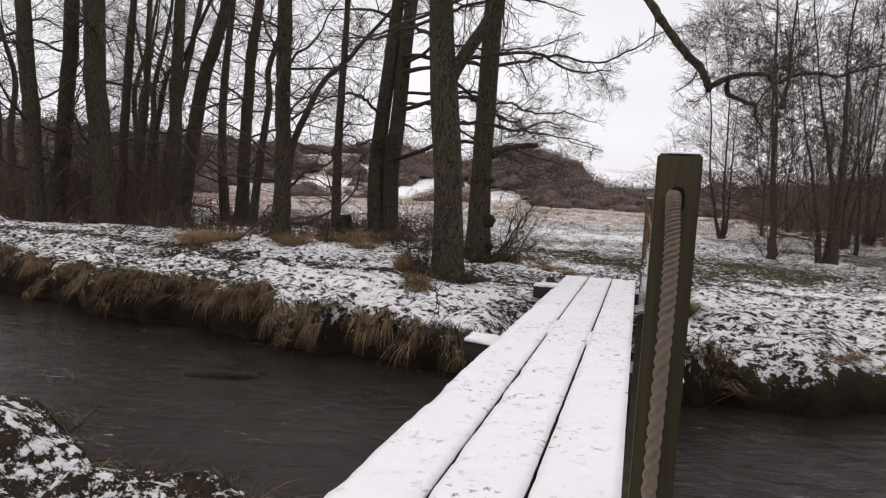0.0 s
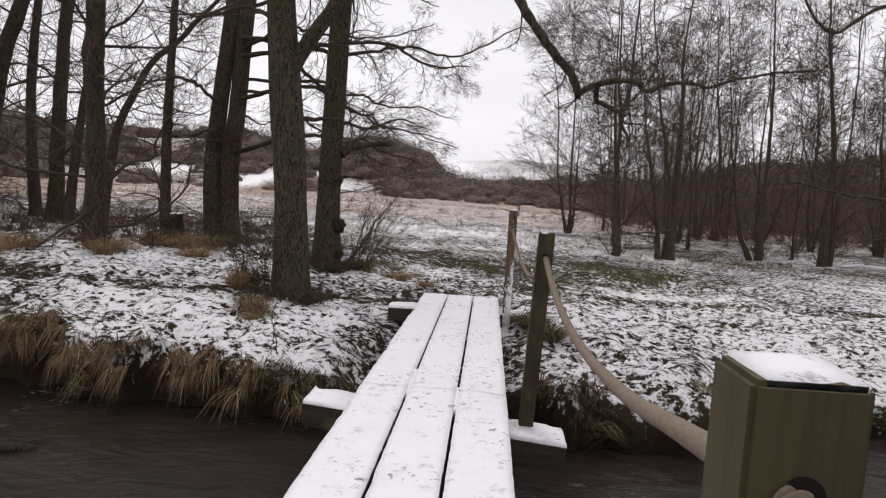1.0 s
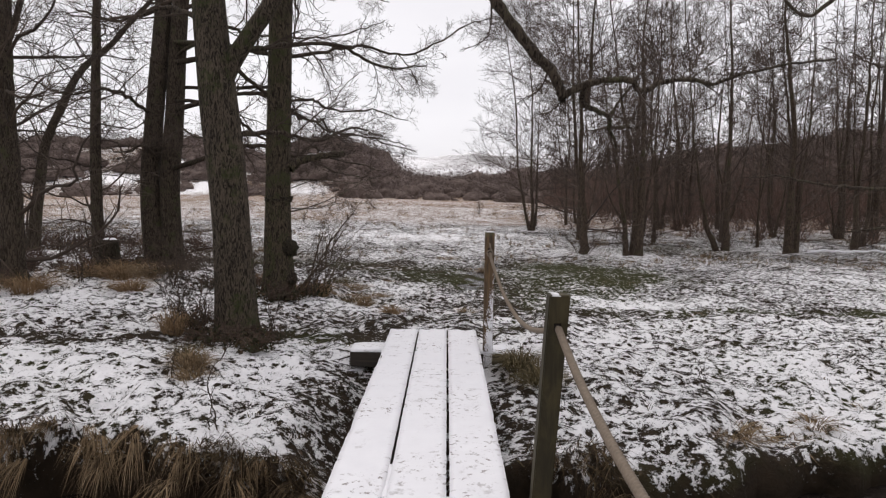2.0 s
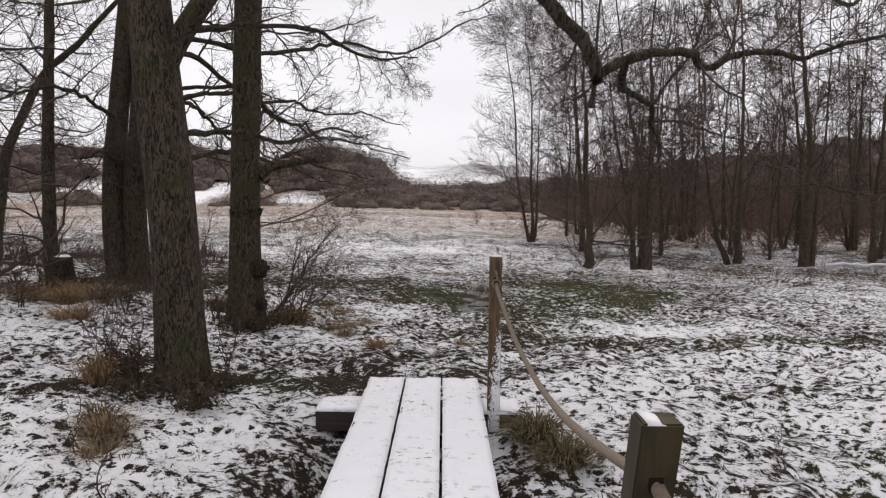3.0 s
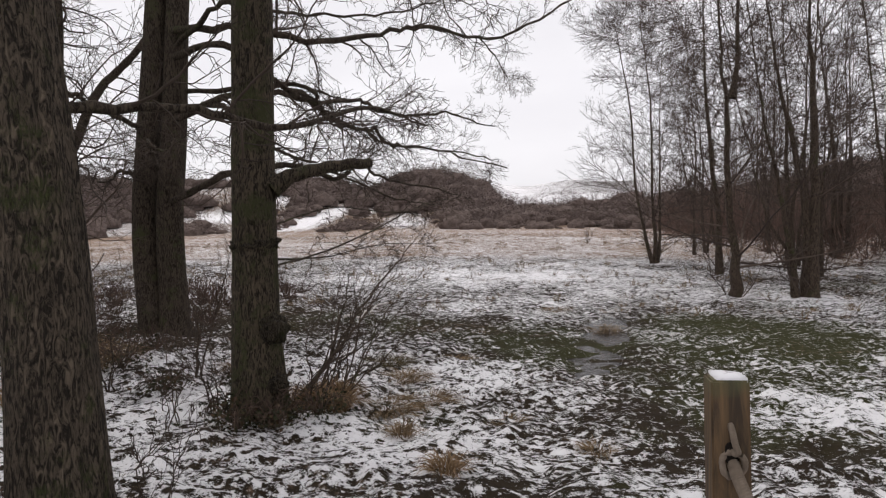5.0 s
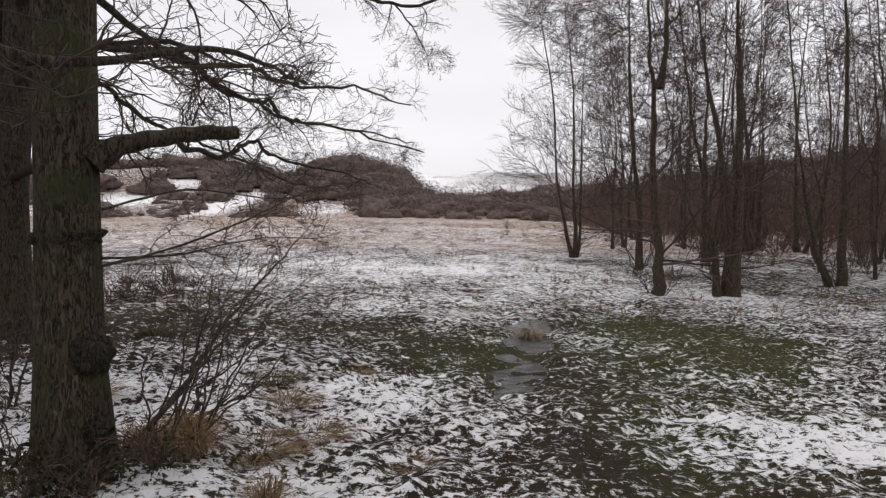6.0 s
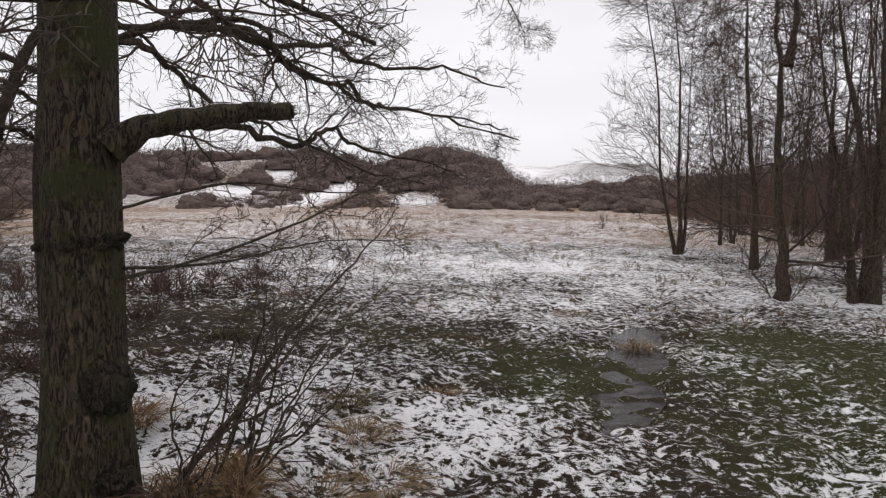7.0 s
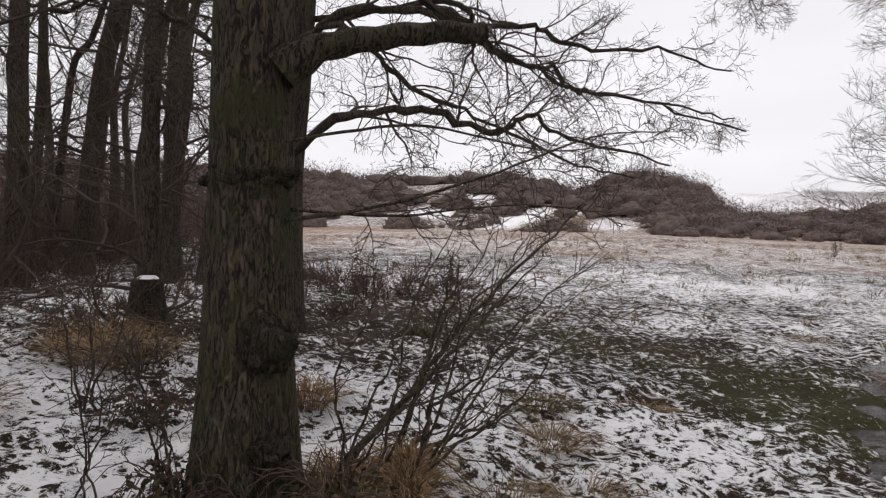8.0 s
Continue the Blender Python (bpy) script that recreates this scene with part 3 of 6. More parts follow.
HOLE = make_varied("dark_hole", (0.008, 0.006, 0.005), (0.010, 0.008, 0.006), (0.012, 0.009, 0.007))


def build_post(top, foot, w, label, material, cap, hole):
    ob = thing("handrail_post", label, "post", "bridge posts")
    part("shaft", post_mesh(top, foot, w), material, ob)
    if cap:
        part("snow_cap", snow_slab(top[0] - w / 2 + 0.012, top[0] + w / 2 - 0.004, top[1] - w / 2 + 0.005, top[1] + w / 2 - 0.003, top[2] - 0.010, top[2] + 0.006, 70, 0.003), SHEET, ob, "thin cap of snow")
    f = (hole - foot[2]) / (top[2] - foot[2])
    c = (foot[0] + (top[0] - foot[0]) * f, foot[1] + (top[1] - foot[1]) * f - w / 2 - 0.003, hole)
    part("rope_hole", slot(c, 0.032, 0.055, w + 0.006), HOLE, ob, "dark drilled rope hole")
    return ob


near_post = build_post((0.515, 0.587, 1.033), (0.482, 0.587, -0.55), 0.089, "square damp timber post with a rope hole beside snowy planks", WOOD_POST, True, 0.937)
mid_post = build_post((0.607, 3.95, 0.975), (0.572, 4.25, -0.27), 0.088, "square greenish timber post leaning on the bridge beam", WOOD_POST, True, 0.84)
far_post = build_post((0.540, 7.54, 1.030), (0.520, 7.42, -0.45), 0.088, "old orange-brown post with snow stuck to its side", WOOD_RUST, True, 0.86)
part("brace", post_mesh((0.476, 0.65, 0.68), (0.466, 1.28, -0.12), 0.055), WOOD_POST, near_post, "slanting timber brace")

def stuck_snow(top, foot, w):
    """Crusts of blown snow on the post's weather side, thicker towards the ground."""
    nx, nz = 30, 420
    U, V = np.meshgrid(np.linspace(0, 1, nx), np.linspace(0, 1, nz))
    f = 0.12 + 0.62 * V
    X = foot[0] + (top[0] - foot[0]) * f + (U - 0.5) * (w - 0.006)
    Y = foot[1] + (top[1] - foot[1]) * f - w / 2 - 0.004
    Z = foot[2] + (top[2] - foot[2]) * f
    n = 0.45 * value_noise(X, Z * 0.5, 0.03, 91) + 0.5 * value_noise(X, Z * 0.6, 0.009, 92) + 1.3 * (U - 0.62) + 0.55 * value_noise(X, Z, 0.0045, 93)
    Y = Y - 0.005 * np.clip(n + 0.6, 0, 2)
    keep = (n > -0.95 + 1.9 * V ** 1.4)[:-1, :-1].ravel()
    i = (np.arange(nz - 1)[:, None] * nx + np.arange(nx - 1)[None]).ravel()[keep]
    F = np.stack([i, i + 1, i + nx + 1, i + nx], -1)
    return mesh_of("stuck_snow", np.stack([X, Y, Z], -1).reshape(-1, 3), F, SHEET, True)


part("stuck_snow", stuck_snow((0.540, 7.54, 1.030), (0.520, 7.42, -0.45), 0.088), SHEET, far_post, "crust of blown snow")
loop = [(0.540 + 0.026 * math.cos(a), 7.478 - 0.006 * math.sin(a * 2), 0.835 + 0.030 * math.sin(a)) for a in np.linspace(1.2, 7.2, 12)]
part("rope_knot", rope_mesh([(0.536, 7.49, 0.93), (0.540, 7.474, 0.90)] + loop, 0.008, 30), ROPE, far_post, "frosted rope end looped by the hole")

rope = thing("handrail_rope", "thick twisted hemp rope slung loosely between bridge posts", "rope")
part("hanging_end", rope_mesh([(0.506, 0.622, 0.937), (0.506, 0.525, 0.928), (0.507, 0.505, 0.73), (0.490, 0.512, 0.2), (0.478, 0.522, -0.35)], 0.0155), ROPE, rope)
part("span", rope_mesh([(0.506, 0.602, 0.937), (0.556, 1.00, 0.845), (0.580, 1.40, 0.767), (0.598, 1.80, 0.711), (0.608, 2.20, 0.675), (0.612, 2.60, 0.663), (0.612, 3.00, 0.678), (0.610, 3.40, 0.722), (0.609, 3.75, 0.785), (0.608, 3.99, 0.84)], 0.0155), ROPE, rope)
part("span", rope_mesh([(0.608, 3.99, 0.84), (0.62, 4.25, 0.76), (0.63, 5.1, 0.60), (0.63, 6.0, 0.525), (0.60, 6.8, 0.59), (0.548, 7.36, 0.78), (0.540, 7.53, 0.86)], 0.0145), ROPE, rope)


def strands(rng, at, n, height, spread, width, droop=0.0, lean=None):
    """Thin flat strands from the places at (N, 3), each bent once: verts and triangles."""
    N = len(at)
    b = np.repeat(at, n, 0)
    h = np.repeat(height, n) * rng.uniform(0.45, 1.1, N * n)
    s = np.repeat(spread, n)
    a = rng.uniform(0, 2 * np.pi, N * n)
    q = np.sqrt(rng.random(N * n))
    foot = b + np.stack([np.cos(a) * q * s * 0.5, np.sin(a) * q * s * 0.5, np.zeros(N * n)], -1)
    a2 = a + rng.normal(size=N * n) * 0.7
    tip = foot + np.stack([np.cos(a2) * s * q * 0.9, np.sin(a2) * s * q * 0.9, h], -1)
    if lean is not None:
        tip += np.repeat(lean, n, 0) * rng.uniform(0.4, 1.2, (N * n, 1))
    midp = (foot + tip) / 2 + rng.normal(size=foot.shape) * (h * 0.08)[:, None]
    midp[:, 2] += h * (0.10 + 0.5 * droop)
    tip[:, 2] -= droop * h * rng.uniform(0.5, 1.5, N * n)
    w = rng.uniform(0, np.pi, N * n)
    d = np.stack([np.cos(w), np.sin(w), np.zeros(N * n)], -1) * (width * rng.uniform(0.6, 1.3, N * n))[:, None]
    V = np.stack([foot - d, foot + d, midp + d * 0.7, midp - d * 0.7, tip], 1).reshape(-1, 3)
    i = np.arange(N * n) * 5
    F = np.concatenate([np.stack([i, i + 1, i + 2], -1), np.stack([i, i + 2, i + 3], -1), np.stack([i + 3, i + 2, i + 4], -1)])
    return V, F


def domes(rng, at, n, height, spread, width):
    """Rounded leafless bushes of many thin strands fanning out from the places at."""
    N = len(at)
    M = N * n
    b = np.repeat(at, n, 0)
    h, s = np.repeat(height, n), np.repeat(spread, n)
    u = unit(rng.normal(size=(M, 3)))
    u[:, 2] = np.abs(u[:, 2])
    q = rng.uniform(0.55, 1.0, M)
    end = b + u * np.stack([s, s, h], -1) * q[:, None]
    start = b + (end - b) * rng.uniform(0.05, 0.45, (M, 1)) + rng.normal(size=(M, 3)) * (s * 0.10)[:, None]
    side = unit(rng.normal(size=(M, 3))) * (width * rng.uniform(0.6, 1.4, M))[:, None]
    mid = (start + end) / 2 + rng.normal(size=(M, 3)) * (s * 0.06)[:, None]
    V = np.stack([start - side, start + side, mid + side * 0.8, mid - side * 0.8, end], 1).reshape(-1, 3)
    i = np.arange(M) * 5
    F = np.concatenate([np.stack([i, i + 1, i + 2], -1), np.stack([i, i + 2, i + 3], -1), np.stack([i + 3, i + 2, i + 4], -1)])
    return V, F


def puffs(rng, at, n, height, spread, width):
    """Rounded masses of fine brushwood: short slivers lying all ways within each bush."""
    M = len(at) * n
    h, s = np.repeat(height, n), np.repeat(spread, n)
    u = unit(rng.normal(size=(M, 3)))
    size = np.stack([s, s, h * 0.55], -1)
    c = np.repeat(at, n, 0) + u * size * (rng.uniform(0.10, 1.0, (M, 1)) ** 0.45)
    c[:, 2] += h * 0.45
    d = unit(u * 0.5 + np.array([0, 0, 0.25]) + rng.normal(size=(M, 3)) * 0.7) * (h * rng.uniform(0.03, 0.075, M))[:, None]
    w = unit(np.cross(d, rng.normal(size=(M, 3)))) * (width * rng.uniform(0.6, 1.5, M))[:, None]
    V = np.stack([c - d, c + w, c + d, c - w], 1).reshape(-1, 3)
    return V, np.arange(M * 4).reshape(-1, 4)


def cores(rng, at, height, spread):
    """The dense inner mass of each bush: a lumpy dome, torn out of round."""
    lat = np.array([-0.3, 0.15, 0.55, 0.88])
    k = 7
    w = np.arange(k) * 2 * np.pi / k
    ring = np.stack([np.stack([np.cos(w) * math.sqrt(max(0.0, 1 - a * a)), np.sin(w) * math.sqrt(max(0.0, 1 - a * a)), np.full(k, a)], -1) for a in lat]).reshape(-1, 3)
    ball = np.vstack([ring, [[0, 0, 1.0]]])
    N, m = len(at), len(ball)
    V = ball[None] * (1 + rng.uniform(-0.32, 0.28, (N, m, 1)))
    V = V * np.stack([spread, spread, height * 0.62], -1)[:, None] + at[:, None]
    V[..., 2] += (height * 0.28)[:, None]
    F = []
    for r in range(len(lat) - 1):
        for j in range(k):
            p, q = r * k + j, r * k + (j + 1) % k
            F += [(p, q, q + k), (p, q + k, p + k)]
    F += [((len(lat) - 1) * k + j, (len(lat) - 1) * k + (j + 1) % k, m - 1) for j in range(k)]
    F = (np.array(F)[None] + (np.arange(N) * m)[:, None, None]).reshape(-1, 3)
    return V.reshape(-1, 3), F


# ---------------------------------------------------------------- trees
def twig_sets(rng, P, R, n2, l2, n3, l3, up=0.02, flat=0.0, least=0.004, wiggle=0.22, fork=(0.9, 0.75)):
    P2, R2 = sprout(rng, P, R, n2, l2, fork[0], 4, 0.12, wiggle, up, 0.5, 0.6, flat, least * 1.4)
    P3, R3 = sprout(rng, P2, R2, n3, l3, fork[1], 2, 0.12, wiggle, up, 0.6, 0.4, flat, least)
    return tubes(P2, R2, 3), tubes(P3, R3, 3)


def stand(tree, x, y, turn=0.0, size=1.0, tilt=(0, 0)):
    tree.matrix_basis = pose(x, y, float(ground_z(x, y)), tilt[0], tilt[1], turn) @ Matrix.Scale(size, 4)
    return tree


def plant(tree, x, y, turn=0.0, size=1.0, tilt=(0, 0)):
    ob = copy_thing(tree, pose(x, y, float(ground_z(x, y)), tilt[0], tilt[1], turn) @ Matrix.Scale(size, 4))
    return ob


def build_alder(seed, label, stems, height, limbs=40, limb_len=2.6, low=0.12, spread=1.1, n2=6, n3=4, up=0.06, shoots=5, least=0.006):
    """An alder of one or more stems, each along its own line from the foot; points are relative to the foot."""
    rng = np.random.default_rng(seed)
    tree = thing("alder_tree", label, "tree", "alders of the marshy wood")
    twig = []
    for n, (points, r) in enumerate(stems):
        p = [np.array(q, float) for q in points]
        way = p[-1] - p[-2]
        way = way / max(way[2], 0.3)
        rest = height * (1 - 0.07 * n) - p[-1][2]
        if rest > 0.6:
            p += [p[-1] + way * rest * 0.5 * np.array([0.8, 0.8, 1]), p[-1] + way * rest * np.array([0.6, 0.6, 1])]
        m = 30
        P = smooth_line(p, m)
        P[2:, :2] += np.cumsum(rng.normal(size=(m - 2, 2)), 0) * r * 0.22
        z = np.linspace(0, 1, m)
        R = np.interp(z, [0, 0.04, 0.12, 0.35, 0.6, 1.0], [r * 1.4, r * 1.1, r * 0.88, r * 0.55, r * 0.26, 0.008]) * (1 + 0.05 * rng.normal(size=m))
        name = "trunk" if n == 0 else "stem"
        part(name, mesh_of(name, *tubes(P[None], R[None], 10), BARK_DARK, True), BARK_DARK, tree)
        P1, R1 = sprout(rng, P[None], R[None], max(8, limbs // len(stems)), limb_len, spread, 9, low, 0.08, up, 0.26, 0.8, 0.15)
        twig.append(tubes(P1, R1, 5))
        twig.extend(twig_sets(rng, P1, R1, n2, limb_len * 0.42, n3, limb_len * 0.20, up * 0.5 + 0.01, 0.1, least, 0.07, (0.68, 0.58)))
    if shoots:
        a = rng.uniform(0, 6.28, shoots)
        L = rng.uniform(0.8, 2.4, shoots)
        d = unit(np.stack([np.cos(a) * 0.5, np.sin(a) * 0.5, np.ones(shoots)], -1))
        t = np.linspace(0, 1, 7)
        r = stems[0][1]
        P0 = (np.stack([np.cos(a), np.sin(a), np.zeros(shoots)], -1) * r * 1.1)[:, None] + d[:, None] * (L[:, None] * t)[..., None]
        P0[:, 1:] += rng.normal(size=(shoots, 6, 3)) * 0.07
        R0 = np.full((shoots, 1), 0.014) * (1 - 0.6 * t)[None]
        twig.append(tubes(P0, R0, 4))
        twig.extend(twig_sets(rng, P0, R0, 6, 0.6, 4, 0.3, 0.04, 0.0, least * 0.8))
    v, f = joined(*twig)
    tagged(part("crown", mesh_of("crown", v, f, TWIG_PALE), TWIG_PALE, tree, "bare twiggy winter crown"), kind="stuff")
    return tree


def build_wood_right():
    slim = build_alder(3, "slim bare alder with three stems and a wide fine crown",
                       [([(0, 0, -0.2), (0.02, 0.1, 1.5), (0.01, 0.2, 3.0), (-0.04, 0.2, 6.2), (-0.27, 0.2, 8.8)], 0.092), ([(-0.05, 0, -0.2), (-0.32, 0, 1.2), (-0.68, -0.1, 3.0), (-0.9, -0.2, 6.2), (-1.26, -0.2, 8.7)], 0.082),
                        ([(0.08, 0, -0.2), (0.26, 0, 1.3), (0.33, 0.1, 4.0), (0.45, 0.2, 7.2), (0.6, 0.3, 9.2)], 0.078)], 10.6, 120, 3.4, 0.14, 1.15, 9, 6, 0.045, 6, 0.005)
    tall = build_alder(4, "tall bare alder forking high, with level limbs over snow",
                       [([(0, 0, -0.25), (0.05, 0, 0.4), (0.15, 0, 1.15), (0.12, 0, 3.4), (-0.02, 0, 5.2), (-0.09, 0, 6.6)], 0.165), ([(-0.02, 0, 5.0), (0.14, 0.1, 6.2), (0.25, 0.1, 8.0)], 0.085)], 16.0, 80, 3.6, 0.20, 1.25, 8, 5, 0.045, 5, 0.006)
    clump = build_alder(5, "bare alder with several dark trunks from one foot",
                        [([(0.12, 0, -0.25), (0.2, 0, 1.75), (0.21, 0, 4.0), (0.22, 0, 5.9), (0.3, 0, 6.9)], 0.15), ([(-0.03, 0.05, -0.25), (0.03, 0.1, 1.5), (-0.15, 0.2, 3.4), (-0.48, 0.3, 5.3), (-0.67, 0.3, 6.6)], 0.115),
                         ([(-0.26, -0.05, -0.25), (-0.42, -0.1, 1.5), (-0.64, -0.1, 2.8), (-0.96, -0.2, 4.3), (-1.2, -0.2, 5.8)], 0.085), ([(-0.18, 0.1, -0.2), (-0.3, 0.2, 0.95), (-0.75, 0.3, 1.85), (-1.0, 0.4, 3.0)], 0.06)], 14.0, 64, 2.6, 0.20, 1.05, 6, 4, 0.06, 9, 0.0065)
    forked = build_alder(6, "old alder forked low into two spreading trunks",
                         [([(0.12, 0, -0.25), (0.19, 0, 1.5), (0.24, 0, 3.4), (0.27, 0, 6.3), (0.0, 0, 9.0)], 0.135), ([(-0.1, 0, -0.25), (-0.59, 0, 0.88), (-0.91, 0, 1.85), (-1.14, 0, 3.4), (-1.4, 0.1, 6.3)], 0.115)], 13.0, 56, 2.7, 0.20, 1.1, 6, 4, 0.06, 9, 0.0065)
    paired = build_alder(7, "bare alder with two trunks close together in snow",
                         [([(-0.08, 0, -0.25), (-0.06, 0, 1.95), (-0.02, 0, 4.5), (-0.17, 0, 7.3), (-0.3, 0, 9.2)], 0.16), ([(0.16, 0.05, -0.25), (0.29, 0.1, 1.0), (0.38, 0.1, 2.5), (0.48, 0.2, 5.4)], 0.12)], 14.5, 56, 2.9, 0.20, 1.1, 6, 4, 0.05, 8, 0.0065)
    thin = build_alder(8, "thin bare young alder in tangled brown brush", [([(0, 0, -0.2), (0.1, 0, 2.0), (-0.1, 0.1, 5.0), (0.2, 0.1, 8.0)], 0.07), ([(0.0, 0.05, 2.6), (0.45, 0.1, 4.2), (0.7, 0.2, 6.5)], 0.045)], 12.0, 40, 2.3, 0.14, 1.0, 6, 4, 0.06, 6, 0.009)
    back = build_alder(9, "bare alder at the back of the wood", [([(0, 0, -0.2), (-0.25, 0, 2.5), (0.1, 0, 5.5), (-0.2, 0, 8.0)], 0.09), ([(0.1, 0, -0.2), (0.6, 0.1, 2.0), (0.9, 0.2, 5.0)], 0.07), ([(-0.1, 0, 3.4), (-0.7, 0.2, 5.2), (-0.9, 0.3, 7.5)], 0.045)], 13.0, 50, 2.6, 0.14, 1.0, 6, 4, 0.06, 6, 0.010)
    level = build_alder(10, "straight bare alder with long level branches", [([(0, 0, -0.2), (0.06, 0, 1.55), (-0.15, 0, 3.9), (-0.27, 0, 6.5), (-0.32, 0, 8.2)], 0.125)], 14.0, 60, 2.8, 0.20, 1.3, 7, 5, 0.02, 5, 0.0065)
    stand(slim, 4.25, 34.6)
    stand(tall, 4.71, 24.1)
    stand(clump, 6.46, 24.3)
    stand(forked, 10.5, 27.0)
    stand(paired, 13.04, 26.9)
    stand(level, 5.77, 30.4)
    stand(thin, 8.6, 29.3, 10)
    stand(back, 15.9, 34.5, 10)
    kinds = [slim, tall, clump, forked, paired, thin, back, level]
    for k, x, y, turn, size in ((5, 6.8, 39.6, 150, 0.95), (6, 7.6, 41.0, 40, 0.8), (2, 9.3, 34.0, 200, 0.95), (3, 11.9, 39.3, 90, 1.0), (4, 13.1, 39.9, 10, 1.0),
                                (3, 14.4, 42.0, 240, 0.95), (4, 18.2, 37.4, 300, 1.0), (5, 10.2, 40.0, 33, 1.0), (7, 12.4, 47.7, 130, 1.0), (2, 18.8, 33.9, 45, 1.05), (5, 12.1, 31.1, 160, 0.95),
                                (4, 21.0, 34.8, 60, 1.1), (6, 17.7, 30.2, 200, 1.0), (7, 20.6, 30.4, 90, 1.0), (3, 15.6, 40.1, 160, 1.0), (6, 9.7, 48.2, 20, 0.95), (7, 16.3, 28.4, 70, 1.0)):
        plant(kinds[k], x, y, turn, size)
    rng = random.Random(21)
    n = 0
    while n < 36:
        x, y = rng.uniform(9, 50), rng.uniform(28, 78)
        a = math.degrees(math.atan2(x, y))
        if a < 12 or a > 58 or x < 12 and y < 38 or x < 6 + 0.13 * y:
            continue
        plant(kinds[rng.choice((5, 6, 6, 5, 3, 7))], x, y, rng.uniform(0, 360), rng.uniform(0.75, 1.12))
        n += 1


build_wood_right()


def build_bank_tree(seed, points, r0, r1, label, limbs=18, limb_len=2.8, low=0.2, n2=6, n3=4, top=13.0):
    """A forest tree along its own crooked line, with level limbs and fine twigs."""
    rng = np.random.default_rng(seed)
    p = [np.array(q, float) for q in points]
    foot = np.array([p[0][0], p[0][1], float(ground_z(p[0][0], p[0][1]))])
    way = p[-1] - p[-2]
    way = way / max(way[2], 0.3)
    up = top - p[-1][2]
    p = [foot - np.array([0, 0, 0.25])] + p + [p[-1] + way * up * 0.5 * np.array([0.8, 0.8, 1]), p[-1] + way * up * np.array([0.6, 0.6, 1])]
    tree = thing("bank_tree", label, "tree", "trees along the stream bank", at=tuple(foot))
    m = 44
    P = smooth_line([q - foot for q in p], m)
    P[3:, :2] += np.cumsum(rng.normal(size=(m - 3, 2)), 0) * r0 * 0.05
    t = np.linspace(0, 1, m)
    z = (P[:, 2] - P[0, 2]) / (P[-1, 2] - P[0, 2])
    R = np.interp(z, [0, 0.03, 0.10, 0.42, 1.0], [r0 * 1.5, r0 * 1.12, r0 * 0.96, r1 * 0.92, 0.015]) * (1 + 0.04 * rng.normal(size=m))
    P, R = P[None], R[None]
    part("trunk", mesh_of("trunk", *tubes(P, R, 14), BARK_PLAIN, True), BARK_PLAIN, tree)
    P1, R1 = sprout(rng, P, R, limbs, limb_len, 1.25, 10, low, 0.22, 0.015, 0.20, 0.75, 0.4)
    v, f = joined(tubes(P1, R1, 6), *twig_sets(rng, P1, R1, n2, limb_len * 0.5, n3, limb_len * 0.27, 0.01, 0.3, 0.005))
    tagged(part("crown", mesh_of("crown", v, f, TWIG), TWIG, tree, "bare twiggy winter crown"), kind="stuff")
    return tree


